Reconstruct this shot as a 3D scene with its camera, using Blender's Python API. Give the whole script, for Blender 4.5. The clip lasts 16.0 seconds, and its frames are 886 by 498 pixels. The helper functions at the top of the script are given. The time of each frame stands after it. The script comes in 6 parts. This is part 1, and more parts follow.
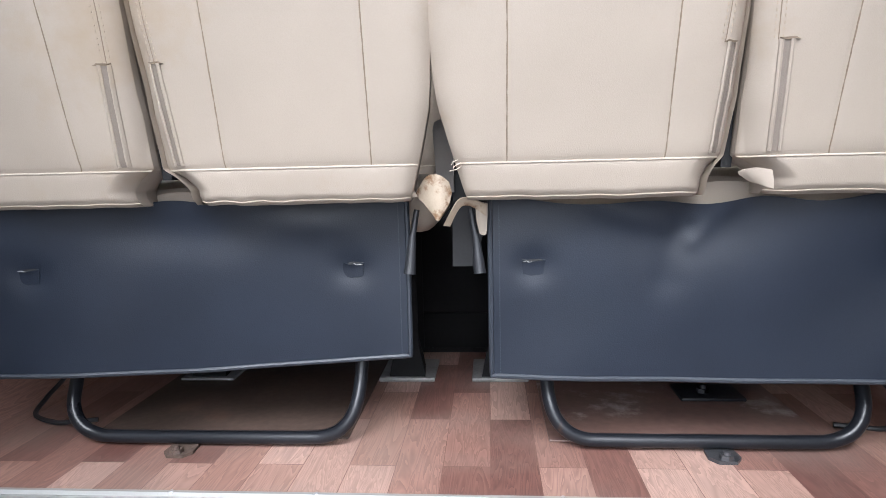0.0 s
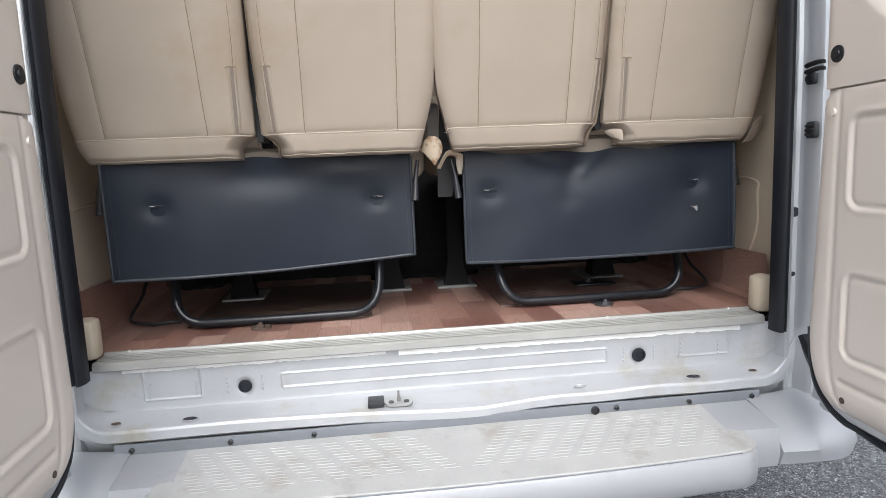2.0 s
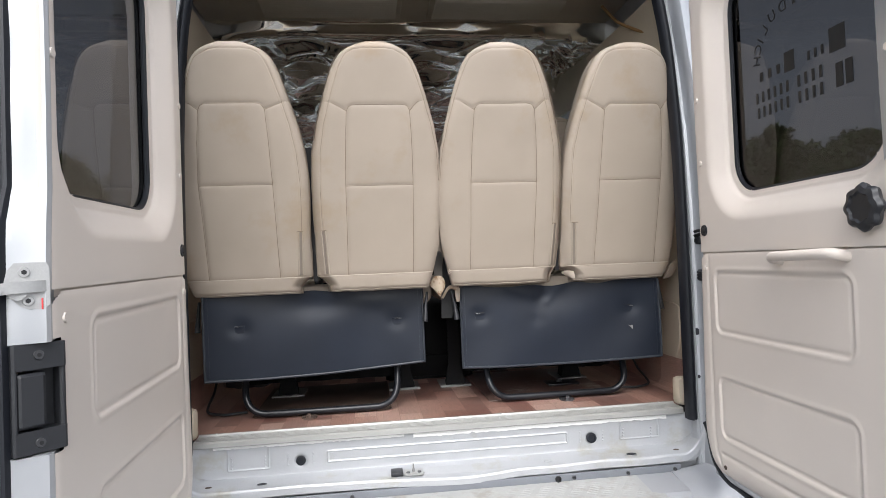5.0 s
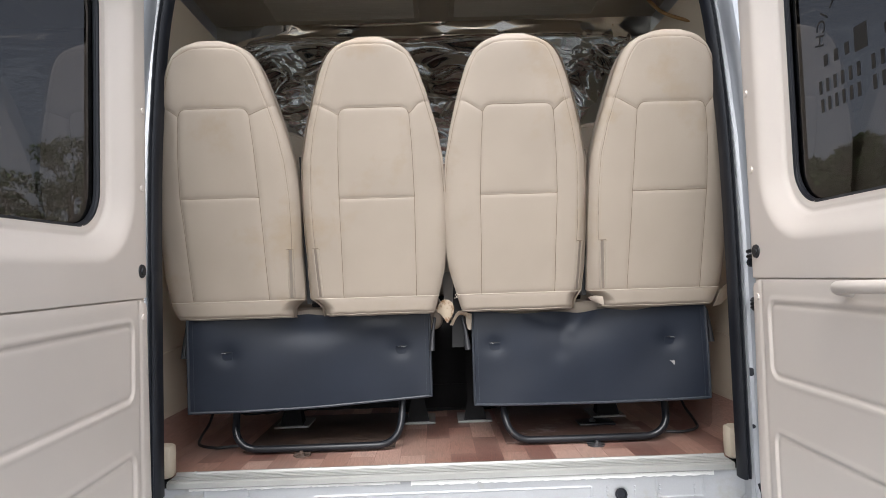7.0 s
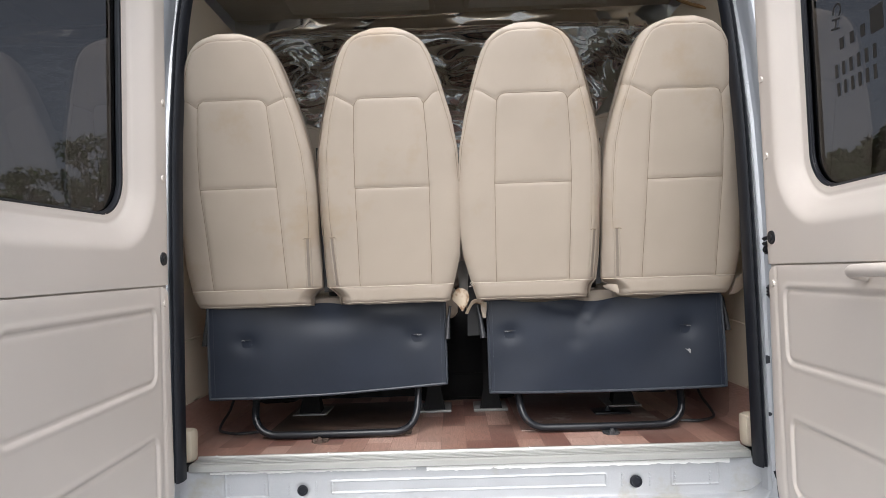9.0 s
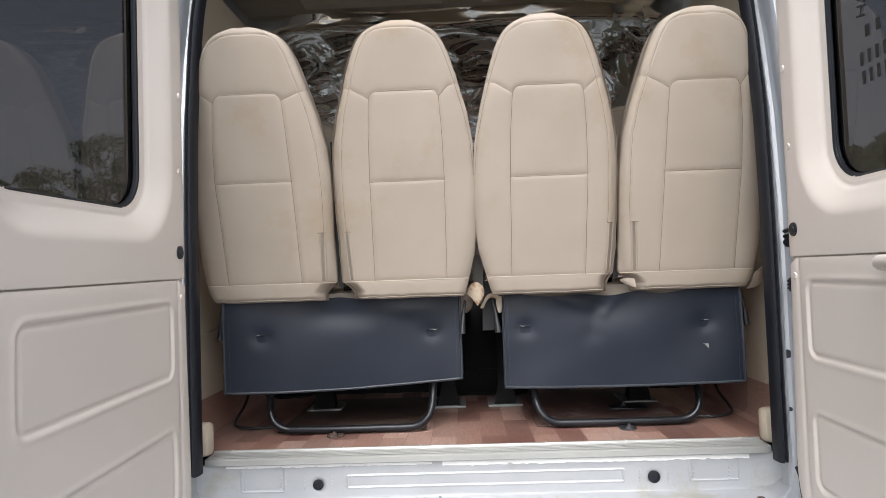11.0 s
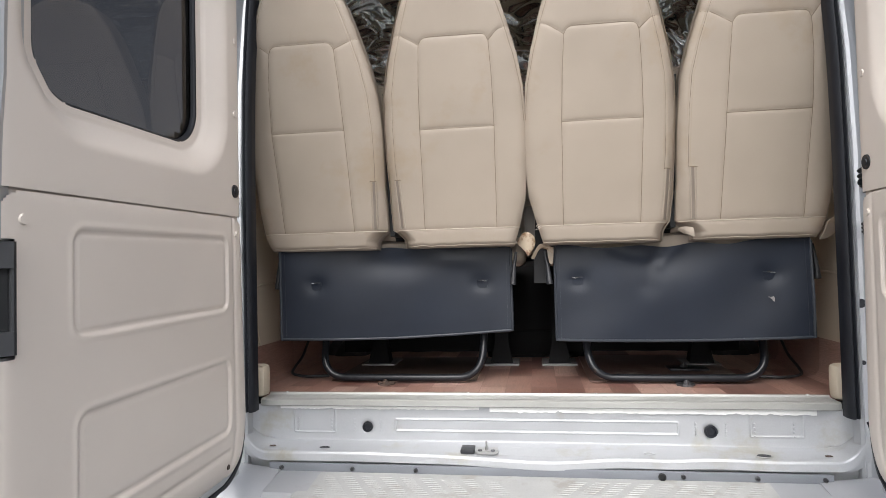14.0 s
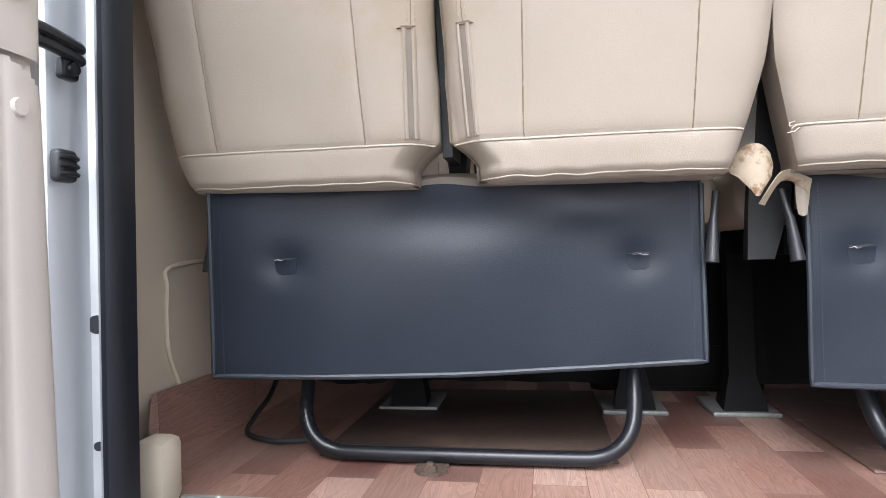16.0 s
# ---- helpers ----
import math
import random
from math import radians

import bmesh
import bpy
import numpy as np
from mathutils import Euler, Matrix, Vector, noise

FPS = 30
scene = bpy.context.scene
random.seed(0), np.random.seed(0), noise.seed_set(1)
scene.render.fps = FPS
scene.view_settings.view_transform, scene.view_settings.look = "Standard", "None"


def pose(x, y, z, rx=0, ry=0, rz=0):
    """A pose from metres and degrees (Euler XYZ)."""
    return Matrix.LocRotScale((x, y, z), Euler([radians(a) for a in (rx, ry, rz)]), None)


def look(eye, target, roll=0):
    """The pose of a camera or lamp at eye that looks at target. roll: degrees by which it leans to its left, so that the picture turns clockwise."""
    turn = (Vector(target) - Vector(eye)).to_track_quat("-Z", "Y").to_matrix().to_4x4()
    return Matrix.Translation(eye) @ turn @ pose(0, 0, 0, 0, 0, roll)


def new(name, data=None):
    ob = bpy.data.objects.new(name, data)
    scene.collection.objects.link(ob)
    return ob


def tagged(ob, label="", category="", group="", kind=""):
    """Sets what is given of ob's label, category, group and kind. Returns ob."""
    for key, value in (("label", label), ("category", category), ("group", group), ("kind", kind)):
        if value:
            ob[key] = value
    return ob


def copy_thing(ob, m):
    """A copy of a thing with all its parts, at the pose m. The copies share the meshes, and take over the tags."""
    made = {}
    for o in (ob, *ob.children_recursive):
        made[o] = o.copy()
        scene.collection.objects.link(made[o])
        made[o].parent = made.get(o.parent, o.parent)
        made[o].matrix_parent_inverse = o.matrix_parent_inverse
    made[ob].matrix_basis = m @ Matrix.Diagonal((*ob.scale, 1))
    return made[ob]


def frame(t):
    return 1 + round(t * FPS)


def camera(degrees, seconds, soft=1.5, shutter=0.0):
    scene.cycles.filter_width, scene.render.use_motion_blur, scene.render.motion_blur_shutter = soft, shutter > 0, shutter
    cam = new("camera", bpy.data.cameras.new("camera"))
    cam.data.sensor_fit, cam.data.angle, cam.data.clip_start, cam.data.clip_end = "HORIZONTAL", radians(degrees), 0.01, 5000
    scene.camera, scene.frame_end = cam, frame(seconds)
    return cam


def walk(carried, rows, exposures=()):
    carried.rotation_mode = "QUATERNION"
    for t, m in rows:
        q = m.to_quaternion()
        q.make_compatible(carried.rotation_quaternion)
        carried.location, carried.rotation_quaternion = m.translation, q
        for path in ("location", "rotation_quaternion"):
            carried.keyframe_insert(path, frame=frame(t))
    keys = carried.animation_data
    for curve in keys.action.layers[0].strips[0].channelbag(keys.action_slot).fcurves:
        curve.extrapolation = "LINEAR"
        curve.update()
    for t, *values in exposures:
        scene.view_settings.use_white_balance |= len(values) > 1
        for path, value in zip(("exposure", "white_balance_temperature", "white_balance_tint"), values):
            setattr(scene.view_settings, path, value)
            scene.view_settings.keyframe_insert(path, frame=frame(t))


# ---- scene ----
cam = camera(71.6, 16.0, soft=0.85)
PATH = [
    (0, (0.076, -0.756, 1.14), (-0.075, 1.22, 0.875), -1.4),
    (0.5, (-0.016, -0.879, 1.094), (-0.203, 1.094, 0.827), -1.2),
    (1, (-0.173, -1.031, 1.063), (-0.344, 0.941, 0.78), -1.1),
    (1.5, (-0.189, -1.162, 1.09), (-0.239, 0.819, 0.816), -1.8),
    (2, (-0.152, -1.337, 1.061), (0.069, 0.632, 0.79), -2.4),
    (2.5, (-0.261, -1.501, 1.02), (0.086, 0.45, 0.749), -2.4),
    (3, (-0.401, -1.684, 1.055), (-0.051, 0.264, 0.765), -2.4),
    (3.5, (-0.438, -1.832, 1.092), (-0.074, 0.112, 0.794), -2.9),
    (4, (-0.324, -1.996, 1.112), (-0.05, -0.03, 0.868), -2.9),
    (4.5, (-0.267, -2.0, 1.152), (0.001, -0.02, 1.068), -2.5),
    (4.7, (-0.257, -1.963, 1.163), (0.002, 0.02, 1.183), -2.5),
    (6.8, (-0.022, -1.654, 1.197), (0.077, 0.342, 1.281), -2.1),
    (7, (-0.031, -1.669, 1.194), (-0.002, 0.328, 1.287), -1.8),
    (7.5, (-0.01, -1.682, 1.182), (-0.013, 0.316, 1.261), -1.9),
    (8, (-0.017, -1.685, 1.185), (-0.026, 0.314, 1.264), -2.0),
    (8.5, (-0.022, -1.688, 1.178), (-0.037, 0.31, 1.255), -1.9),
    (9, (-0.021, -1.684, 1.175), (-0.053, 0.314, 1.254), -1.9),
    (9.2, (-0.037, -1.68, 1.178), (-0.065, 0.319, 1.254), -1.9),
    (11.3, (-0.038, -1.674, 1.155), (-0.103, 0.324, 1.229), -2.0),
    (11.5, (-0.049, -1.688, 1.14), (-0.11, 0.31, 1.209), -1.9),
    (12, (-0.064, -1.774, 1.076), (-0.112, 0.224, 1.149), -2.0),
    (12.5, (-0.058, -1.936, 1.019), (-0.11, 0.062, 1.08), -2.0),
    (13, (-0.057, -1.916, 1.018), (-0.107, 0.082, 1.083), -2.1),
    (13.5, (0.027, -1.799, 1.044), (-0.201, 0.187, 1.098), -1.9),
    (14, (0.018, -1.66, 1.034), (-0.275, 0.317, 1.094), -1.4),
    (14.5, (-0.063, -1.44, 1.054), (-0.366, 0.536, 1.116), -1.4),
    (15, (-0.046, -1.177, 1.058), (-0.276, 0.809, 1.101), -1.6),
    (15.5, (-0.101, -0.953, 1.054), (-0.348, 1.032, 1.085), -1.5),
    (16, (-0.27, -0.707, 0.996), (-0.593, 1.266, 1.016), -1.3),
]
walk(cam, [(t, look(eye, target, roll)) for t, eye, target, roll in PATH],
     exposures=[(0, 1.68, 5780, 10), (0.5, 1.53, 5900, 10), (1.0, 1.3, 6100, 10), (1.5, 1.2, 6200, 10), (3.5, 1.15, 6250, 10), (4.5, 1.13, 6250, 10), (7.0, 1.2, 6250, 10), (11.5, 1.17, 6250, 10), (13.5, 1.1, 6300, 10), (14.5, 1.07, 6420, 10), (15.4, 1.26, 6260, 10), (16.0, 1.75, 5970, 10)])

# ---- light ----
SLOPE = 0.066


def ground_z(y):
    """The road climbs gently ahead of the van and levels out far off."""
    return SLOPE * (min(max(y, -60.0), 90.0) - 0.1)


world = bpy.data.worlds.new("sky")
scene.world = world
world.use_nodes = True
wn = world.node_tree
sky = wn.nodes.new("ShaderNodeTexSky")
sky.sky_type = "NISHITA"
sky.sun_disc = False
sky.sun_elevation = radians(46)
sky.sun_rotation = radians(185)
sky.air_density, sky.dust_density, sky.ozone_density = 1.0, 4.0, 1.0
hue = wn.nodes.new("ShaderNodeHueSaturation")
hue.inputs["Saturation"].default_value = 0.30
wn.links.new(sky.outputs[0], hue.inputs["Color"])
wn.links.new(hue.outputs[0], wn.nodes["Background"].inputs[0])
wn.nodes["Background"].inputs[1].default_value = 0.15

sun_data = bpy.data.lights.new("sun", "SUN")
sun_data.energy, sun_data.angle, sun_data.color = 0.53, radians(25), (1.0, 0.985, 0.965)
sun = new("sun", sun_data)
sun.matrix_world = look((-1.5, -19.2, 19.9), (0, 0, 0))


# ---- materials ----
def material(name, colour, rough=0.6, metal=0.0, vary=0.12, scale=8.0, fine=120.0, bump=0.15, depth=0.002, coat=0.0,
             stain=None, stain_at=0.62, stain_scale=3.0, spec=0.5):
    """Procedural surface: colour varied at two scales, with fine relief and optional stains."""
    m = bpy.data.materials.new(name)
    m.use_nodes = True
    n, l = m.node_tree.nodes, m.node_tree.links
    b = n["Principled BSDF"]
    b.inputs["Roughness"].default_value, b.inputs["Metallic"].default_value = rough, metal
    b.inputs["Coat Weight"].default_value = coat
    b.inputs["Specular IOR Level"].default_value = spec
    tc = n.new("ShaderNodeTexCoord")
    big = n.new("ShaderNodeTexNoise")
    big.inputs["Scale"].default_value, big.inputs["Detail"].default_value = scale, 5
    small = n.new("ShaderNodeTexNoise")
    small.inputs["Scale"].default_value, small.inputs["Detail"].default_value = fine, 3
    for t in (big, small):
        l.new(tc.outputs["Object"], t.inputs["Vector"])
    mix = n.new("ShaderNodeMath")
    mix.operation = "MULTIPLY_ADD"
    mix.inputs[1].default_value, mix.inputs[2].default_value = 0.35, 0.0
    l.new(small.outputs["Fac"], mix.inputs[0])
    add = n.new("ShaderNodeMath")
    add.operation = "MULTIPLY_ADD"
    add.inputs[1].default_value = 0.65
    l.new(big.outputs["Fac"], add.inputs[0])
    l.new(mix.outputs[0], add.inputs[2])
    ramp = n.new("ShaderNodeValToRGB")
    ramp.color_ramp.elements[0].position, ramp.color_ramp.elements[1].position = 0.3, 0.7
    ramp.color_ramp.elements[0].color = (*[max(0.0, c * (1 - vary)) for c in colour], 1)
    ramp.color_ramp.elements[1].color = (*[min(1.0, c * (1 + vary)) for c in colour], 1)
    l.new(add.outputs[0], ramp.inputs[0])
    out = ramp.outputs[0]
    if stain:
        sn = n.new("ShaderNodeTexNoise")
        sn.inputs["Scale"].default_value, sn.inputs["Detail"].default_value = stain_scale, 8
        sn.inputs["Roughness"].default_value = 0.65
        l.new(tc.outputs["Object"], sn.inputs["Vector"])
        sr = n.new("ShaderNodeValToRGB")
        sr.color_ramp.elements[0].position, sr.color_ramp.elements[1].position = stain_at, stain_at + 0.12
        l.new(sn.outputs["Fac"], sr.inputs[0])
        mm = n.new("ShaderNodeMix")
        mm.data_type = "RGBA"
        l.new(sr.outputs[0], mm.inputs["Factor"])
        l.new(out, mm.inputs[6])
        mm.inputs[7].default_value = (*stain, 1)
        out = mm.outputs[2]
    l.new(out, b.inputs["Base Color"])
    rr = n.new("ShaderNodeMapRange")
    rr.inputs["To Min"].default_value, rr.inputs["To Max"].default_value = max(0.02, rough - 0.08), min(1, rough + 0.08)
    l.new(big.outputs["Fac"], rr.inputs["Value"])
    l.new(rr.outputs[0], b.inputs["Roughness"])
    if bump:
        bp = n.new("ShaderNodeBump")
        bp.inputs["Strength"].default_value, bp.inputs["Distance"].default_value = bump, depth
        l.new(small.outputs["Fac"], bp.inputs["Height"])
        l.new(bp.outputs[0], b.inputs["Normal"])
    return m


LEATHER = material("beige_leatherette", (0.352, 0.297, 0.242), 0.55, vary=0.07, scale=6, fine=650, bump=0.30, depth=0.0009, spec=0.42,
                   stain=(0.325, 0.258, 0.190), stain_at=0.55, stain_scale=3.2)
# Darker than the thread: crease shade along the seams is put into this brown.
SEAM = material("seam_shade_brown", (0.19, 0.143, 0.10), 0.7, fine=400)
STITCH = material("tan_stitching", (0.34, 0.275, 0.205), 0.7, fine=400)
PIPING = material("pale_piping", (0.46, 0.395, 0.325), 0.5, fine=300)
ZIP = material("grey_zip", (0.20, 0.165, 0.135), 0.7, fine=900, bump=0.4)
VINYL = material("navy_black_vinyl", (0.0108, 0.0148, 0.0246), 0.42, vary=0.22, scale=7, fine=520, bump=0.22, depth=0.001, spec=0.38)
VINYL_EDGE = material("dark_vinyl_binding", (0.022, 0.027, 0.036), 0.45, fine=500)
BLACK_STEEL = material("black_painted_steel", (0.010, 0.011, 0.014), 0.30, spec=0.32, vary=0.3, fine=200, bump=0.05,
                       stain=(0.09, 0.05, 0.03), stain_at=0.72, stain_scale=9)
DULL_BLACK = material("dull_black", (0.012, 0.012, 0.013), 0.6, fine=200)
PLASTIC = material("black_textured_plastic", (0.018, 0.019, 0.022), 0.45, fine=900, bump=0.25, depth=0.0008)
RUBBER = material("black_rubber_seal", (0.010, 0.0115, 0.016), 0.46, spec=0.38, vary=0.25, scale=14, fine=300, bump=0.1)
TRIM = material("beige_door_trim", (0.69, 0.62, 0.555), 0.42, vary=0.04, scale=4, fine=900, bump=0.22, depth=0.0006)
SILVER = material("silver_car_paint", (0.425, 0.437, 0.455), 0.32, metal=0.45, vary=0.05, scale=5, fine=900, bump=0.03, depth=0.0004,
                  coat=0.35)
BUMPER = material("painted_bumper_plastic", (0.315, 0.322, 0.338), 0.42, metal=0.15, vary=0.05, scale=6, fine=700, bump=0.04, depth=0.0004,
                  stain=(0.28, 0.28, 0.285), stain_at=0.62, stain_scale=9)
SILL = material("worn_silver_sill_paint", (0.42, 0.43, 0.445), 0.40, metal=0.3, vary=0.08, scale=7, fine=300, bump=0.06,
                stain=(0.36, 0.345, 0.295), stain_at=0.56, stain_scale=5)
STEP = material("scuffed_pale_step", (0.36, 0.362, 0.355), 0.55, vary=0.10, scale=14, fine=240, bump=0.12,
                stain=(0.29, 0.28, 0.255), stain_at=0.54, stain_scale=11)
# Blacker than paint: the shade under and between the seats is put into it.
SHADE_BLACK = material("deep_shade_black", (0.0055, 0.0055, 0.006), 0.7, spec=0.15, vary=0.3, fine=120)
WHITE = material("chipped_white_filler", (0.80, 0.80, 0.78), 0.6, vary=0.06, scale=20, fine=200)
ALU = material("brushed_aluminium", (0.36, 0.36, 0.34), 0.40, metal=0.35, vary=0.08, scale=10, fine=400, bump=0.08)
ZINC = material("zinc_plated_steel", (0.40, 0.40, 0.395), 0.36, metal=0.45, vary=0.1, scale=40, fine=300)
DULL_STEEL = material("dull_steel_plate", (0.24, 0.24, 0.235), 0.5, metal=0.4, vary=0.3, scale=20, fine=200)
RUST = material("rusty_lug", (0.09, 0.062, 0.048), 0.7, metal=0.2, vary=0.4, scale=60, fine=300, bump=0.5)
DARK_GREY = material("grey_plastic_strip", (0.16, 0.17, 0.19), 0.55, fine=400)
DARK_SCREW = material("dull_dark_screw", (0.07, 0.07, 0.075), 0.4, metal=0.5, fine=300)
FOAM = material("orange_foam", (0.55, 0.22, 0.05), 0.9, vary=0.3, scale=60, fine=300, bump=0.6)
WALL_TRIM = material("beige_side_lining", (0.56, 0.48, 0.37), 0.55, vary=0.06, scale=5, fine=500, bump=0.15,
                     stain=(0.40, 0.31, 0.20), stain_at=0.64, stain_scale=4)
LINER = material("olive_headlining", (0.42, 0.385, 0.31), 0.5, vary=0.1, scale=5, fine=300, bump=0.1)
FILM = material("glossy_film_over_headlining", (0.90, 0.88, 0.80), 0.03, metal=0.92, vary=0.08, scale=3, fine=30, bump=0.0)
FILM.node_tree.nodes["Principled BSDF"].inputs["Roughness"].default_value = 0.03
ROPE = material("brown_rope", (0.30, 0.17, 0.07), 0.8, fine=400, bump=0.6)
RED = material("red_plastic", (0.60, 0.04, 0.04), 0.4)
BLUE = material("blue_plastic", (0.03, 0.20, 0.65), 0.45)
BRICK = material("red_brown_fence", (0.22, 0.10, 0.07), 0.8, vary=0.3, scale=1.2, fine=8, bump=0.4)
TIMBER = material("grey_timber", (0.40, 0.35, 0.29), 0.8, vary=0.3, scale=1.5, fine=10, bump=0.4)
PLASTER = material("white_plaster", (0.72, 0.72, 0.70), 0.8, vary=0.08, scale=0.8, fine=8)
LINE = material("road_paint", (0.72, 0.72, 0.70), 0.7, vary=0.15, scale=6, fine=60)
BARK = material("bark", (0.12, 0.09, 0.065), 0.9, vary=0.3, scale=3, fine=20, bump=0.8, depth=0.03)
GRASS = material("grass_and_weeds", (0.09, 0.14, 0.035), 0.8, vary=0.5, scale=0.8, fine=9, bump=0.8, depth=0.05)
KERB = material("pale_concrete", (0.48, 0.46, 0.42), 0.8, vary=0.15, scale=2, fine=25, bump=0.3)
FRAY = material("frayed_backing", (0.26, 0.25, 0.24), 0.9, vary=0.3, scale=200, fine=600)
RAG = material("soiled_cover_scrap", (0.36, 0.29, 0.215), 0.6, vary=0.15, scale=30, fine=500, bump=0.3, stain=(0.17, 0.09, 0.04), stain_at=0.53, stain_scale=42)
TAUPE = material("taupe_plastic", (0.20, 0.185, 0.17), 0.5, vary=0.08, scale=20, fine=500)

DECAL = material("black_lettering", (0.01, 0.01, 0.01), 0.5, vary=0.0, bump=0)
RIM = material("steel_wheel", (0.35, 0.35, 0.36), 0.4, metal=0.8)


def leaf_material(name, a, b_):
    m = bpy.data.materials.new(name)
    m.use_nodes = True
    n, l = m.node_tree.nodes, m.node_tree.links
    b = n["Principled BSDF"]
    g = n.new("ShaderNodeNewGeometry")
    r = n.new("ShaderNodeValToRGB")
    r.color_ramp.elements[0].color, r.color_ramp.elements[1].color = (*a, 1), (*b_, 1)
    l.new(g.outputs["Random Per Island"], r.inputs[0])
    l.new(r.outputs[0], b.inputs["Base Color"])
    b.inputs["Roughness"].default_value = 0.6
    return m


LEAF = leaf_material("foliage", (0.03, 0.06, 0.02), (0.12, 0.18, 0.05))
LEAF_LIGHT = leaf_material("young_foliage", (0.05, 0.09, 0.02), (0.14, 0.20, 0.05))


def asphalt_material():
    m = bpy.data.materials.new("asphalt")
    m.use_nodes = True
    n, l = m.node_tree.nodes, m.node_tree.links
    b = n["Principled BSDF"]
    tc = n.new("ShaderNodeTexCoord")
    vo = n.new("ShaderNodeTexVoronoi")
    vo.inputs["Scale"].default_value = 300
    big = n.new("ShaderNodeTexNoise")
    big.inputs["Scale"].default_value, big.inputs["Detail"].default_value = 0.9, 8
    for t in (vo, big):
        l.new(tc.outputs["Object"], t.inputs["Vector"])
    r1 = n.new("ShaderNodeValToRGB")
    for p, c in ((0.0, 0.03), (0.45, 0.095), (0.80, 0.16), (1.0, 0.38)):
        e = r1.color_ramp.elements[0] if p == 0 else r1.color_ramp.elements[-1] if p == 1 else r1.color_ramp.elements.new(p)
        e.color = (c * 0.87, c * 0.895, c * 0.955, 1)
    sep = n.new("ShaderNodeSeparateColor")
    l.new(vo.outputs["Color"], sep.inputs[0])
    l.new(sep.outputs[0], r1.inputs[0])
    r2 = n.new("ShaderNodeMapRange")
    r2.inputs["From Min"].default_value, r2.inputs["From Max"].default_value = 0.3, 0.7
    r2.inputs["To Min"].default_value, r2.inputs["To Max"].default_value = 0.80, 1.15
    l.new(big.outputs["Fac"], r2.inputs["Value"])
    mm = n.new("ShaderNodeMix")
    mm.data_type, mm.blend_type = "RGBA", "MULTIPLY"
    mm.inputs["Factor"].default_value = 1
    l.new(r1.outputs[0], mm.inputs[6])
    l.new(r2.outputs[0], mm.inputs[7])
    stones = n.new("ShaderNodeTexVoronoi")
    stones.inputs["Scale"].default_value = 95
    l.new(tc.outputs["Object"], stones.inputs["Vector"])
    sep2 = n.new("ShaderNodeSeparateColor")
    l.new(stones.outputs["Color"], sep2.inputs[0])
    r3 = n.new("ShaderNodeValToRGB")
    for p, c in ((0.0, 0.55), (0.5, 0.85), (0.85, 1.08), (1.0, 1.6)):
        e = r3.color_ramp.elements[0] if p == 0 else r3.color_ramp.elements[-1] if p == 1 else r3.color_ramp.elements.new(p)
        e.color = (c, c, c, 1)
    l.new(sep2.outputs[0], r3.inputs[0])
    m3 = n.new("ShaderNodeMix")
    m3.data_type, m3.blend_type = "RGBA", "MULTIPLY"
    m3.inputs["Factor"].default_value = 1
    l.new(mm.outputs[2], m3.inputs[6])
    l.new(r3.outputs[0], m3.inputs[7])
    l.new(m3.outputs[2], b.inputs["Base Color"])
    b.inputs["Roughness"].default_value = 0.8
    bp = n.new("ShaderNodeBump")
    bp.inputs["Strength"].default_value, bp.inputs["Distance"].default_value = 0.6, 0.006
    l.new(stones.outputs["Distance"], bp.inputs["Height"])
    l.new(bp.outputs[0], b.inputs["Normal"])
    return m


ASPHALT = asphalt_material()


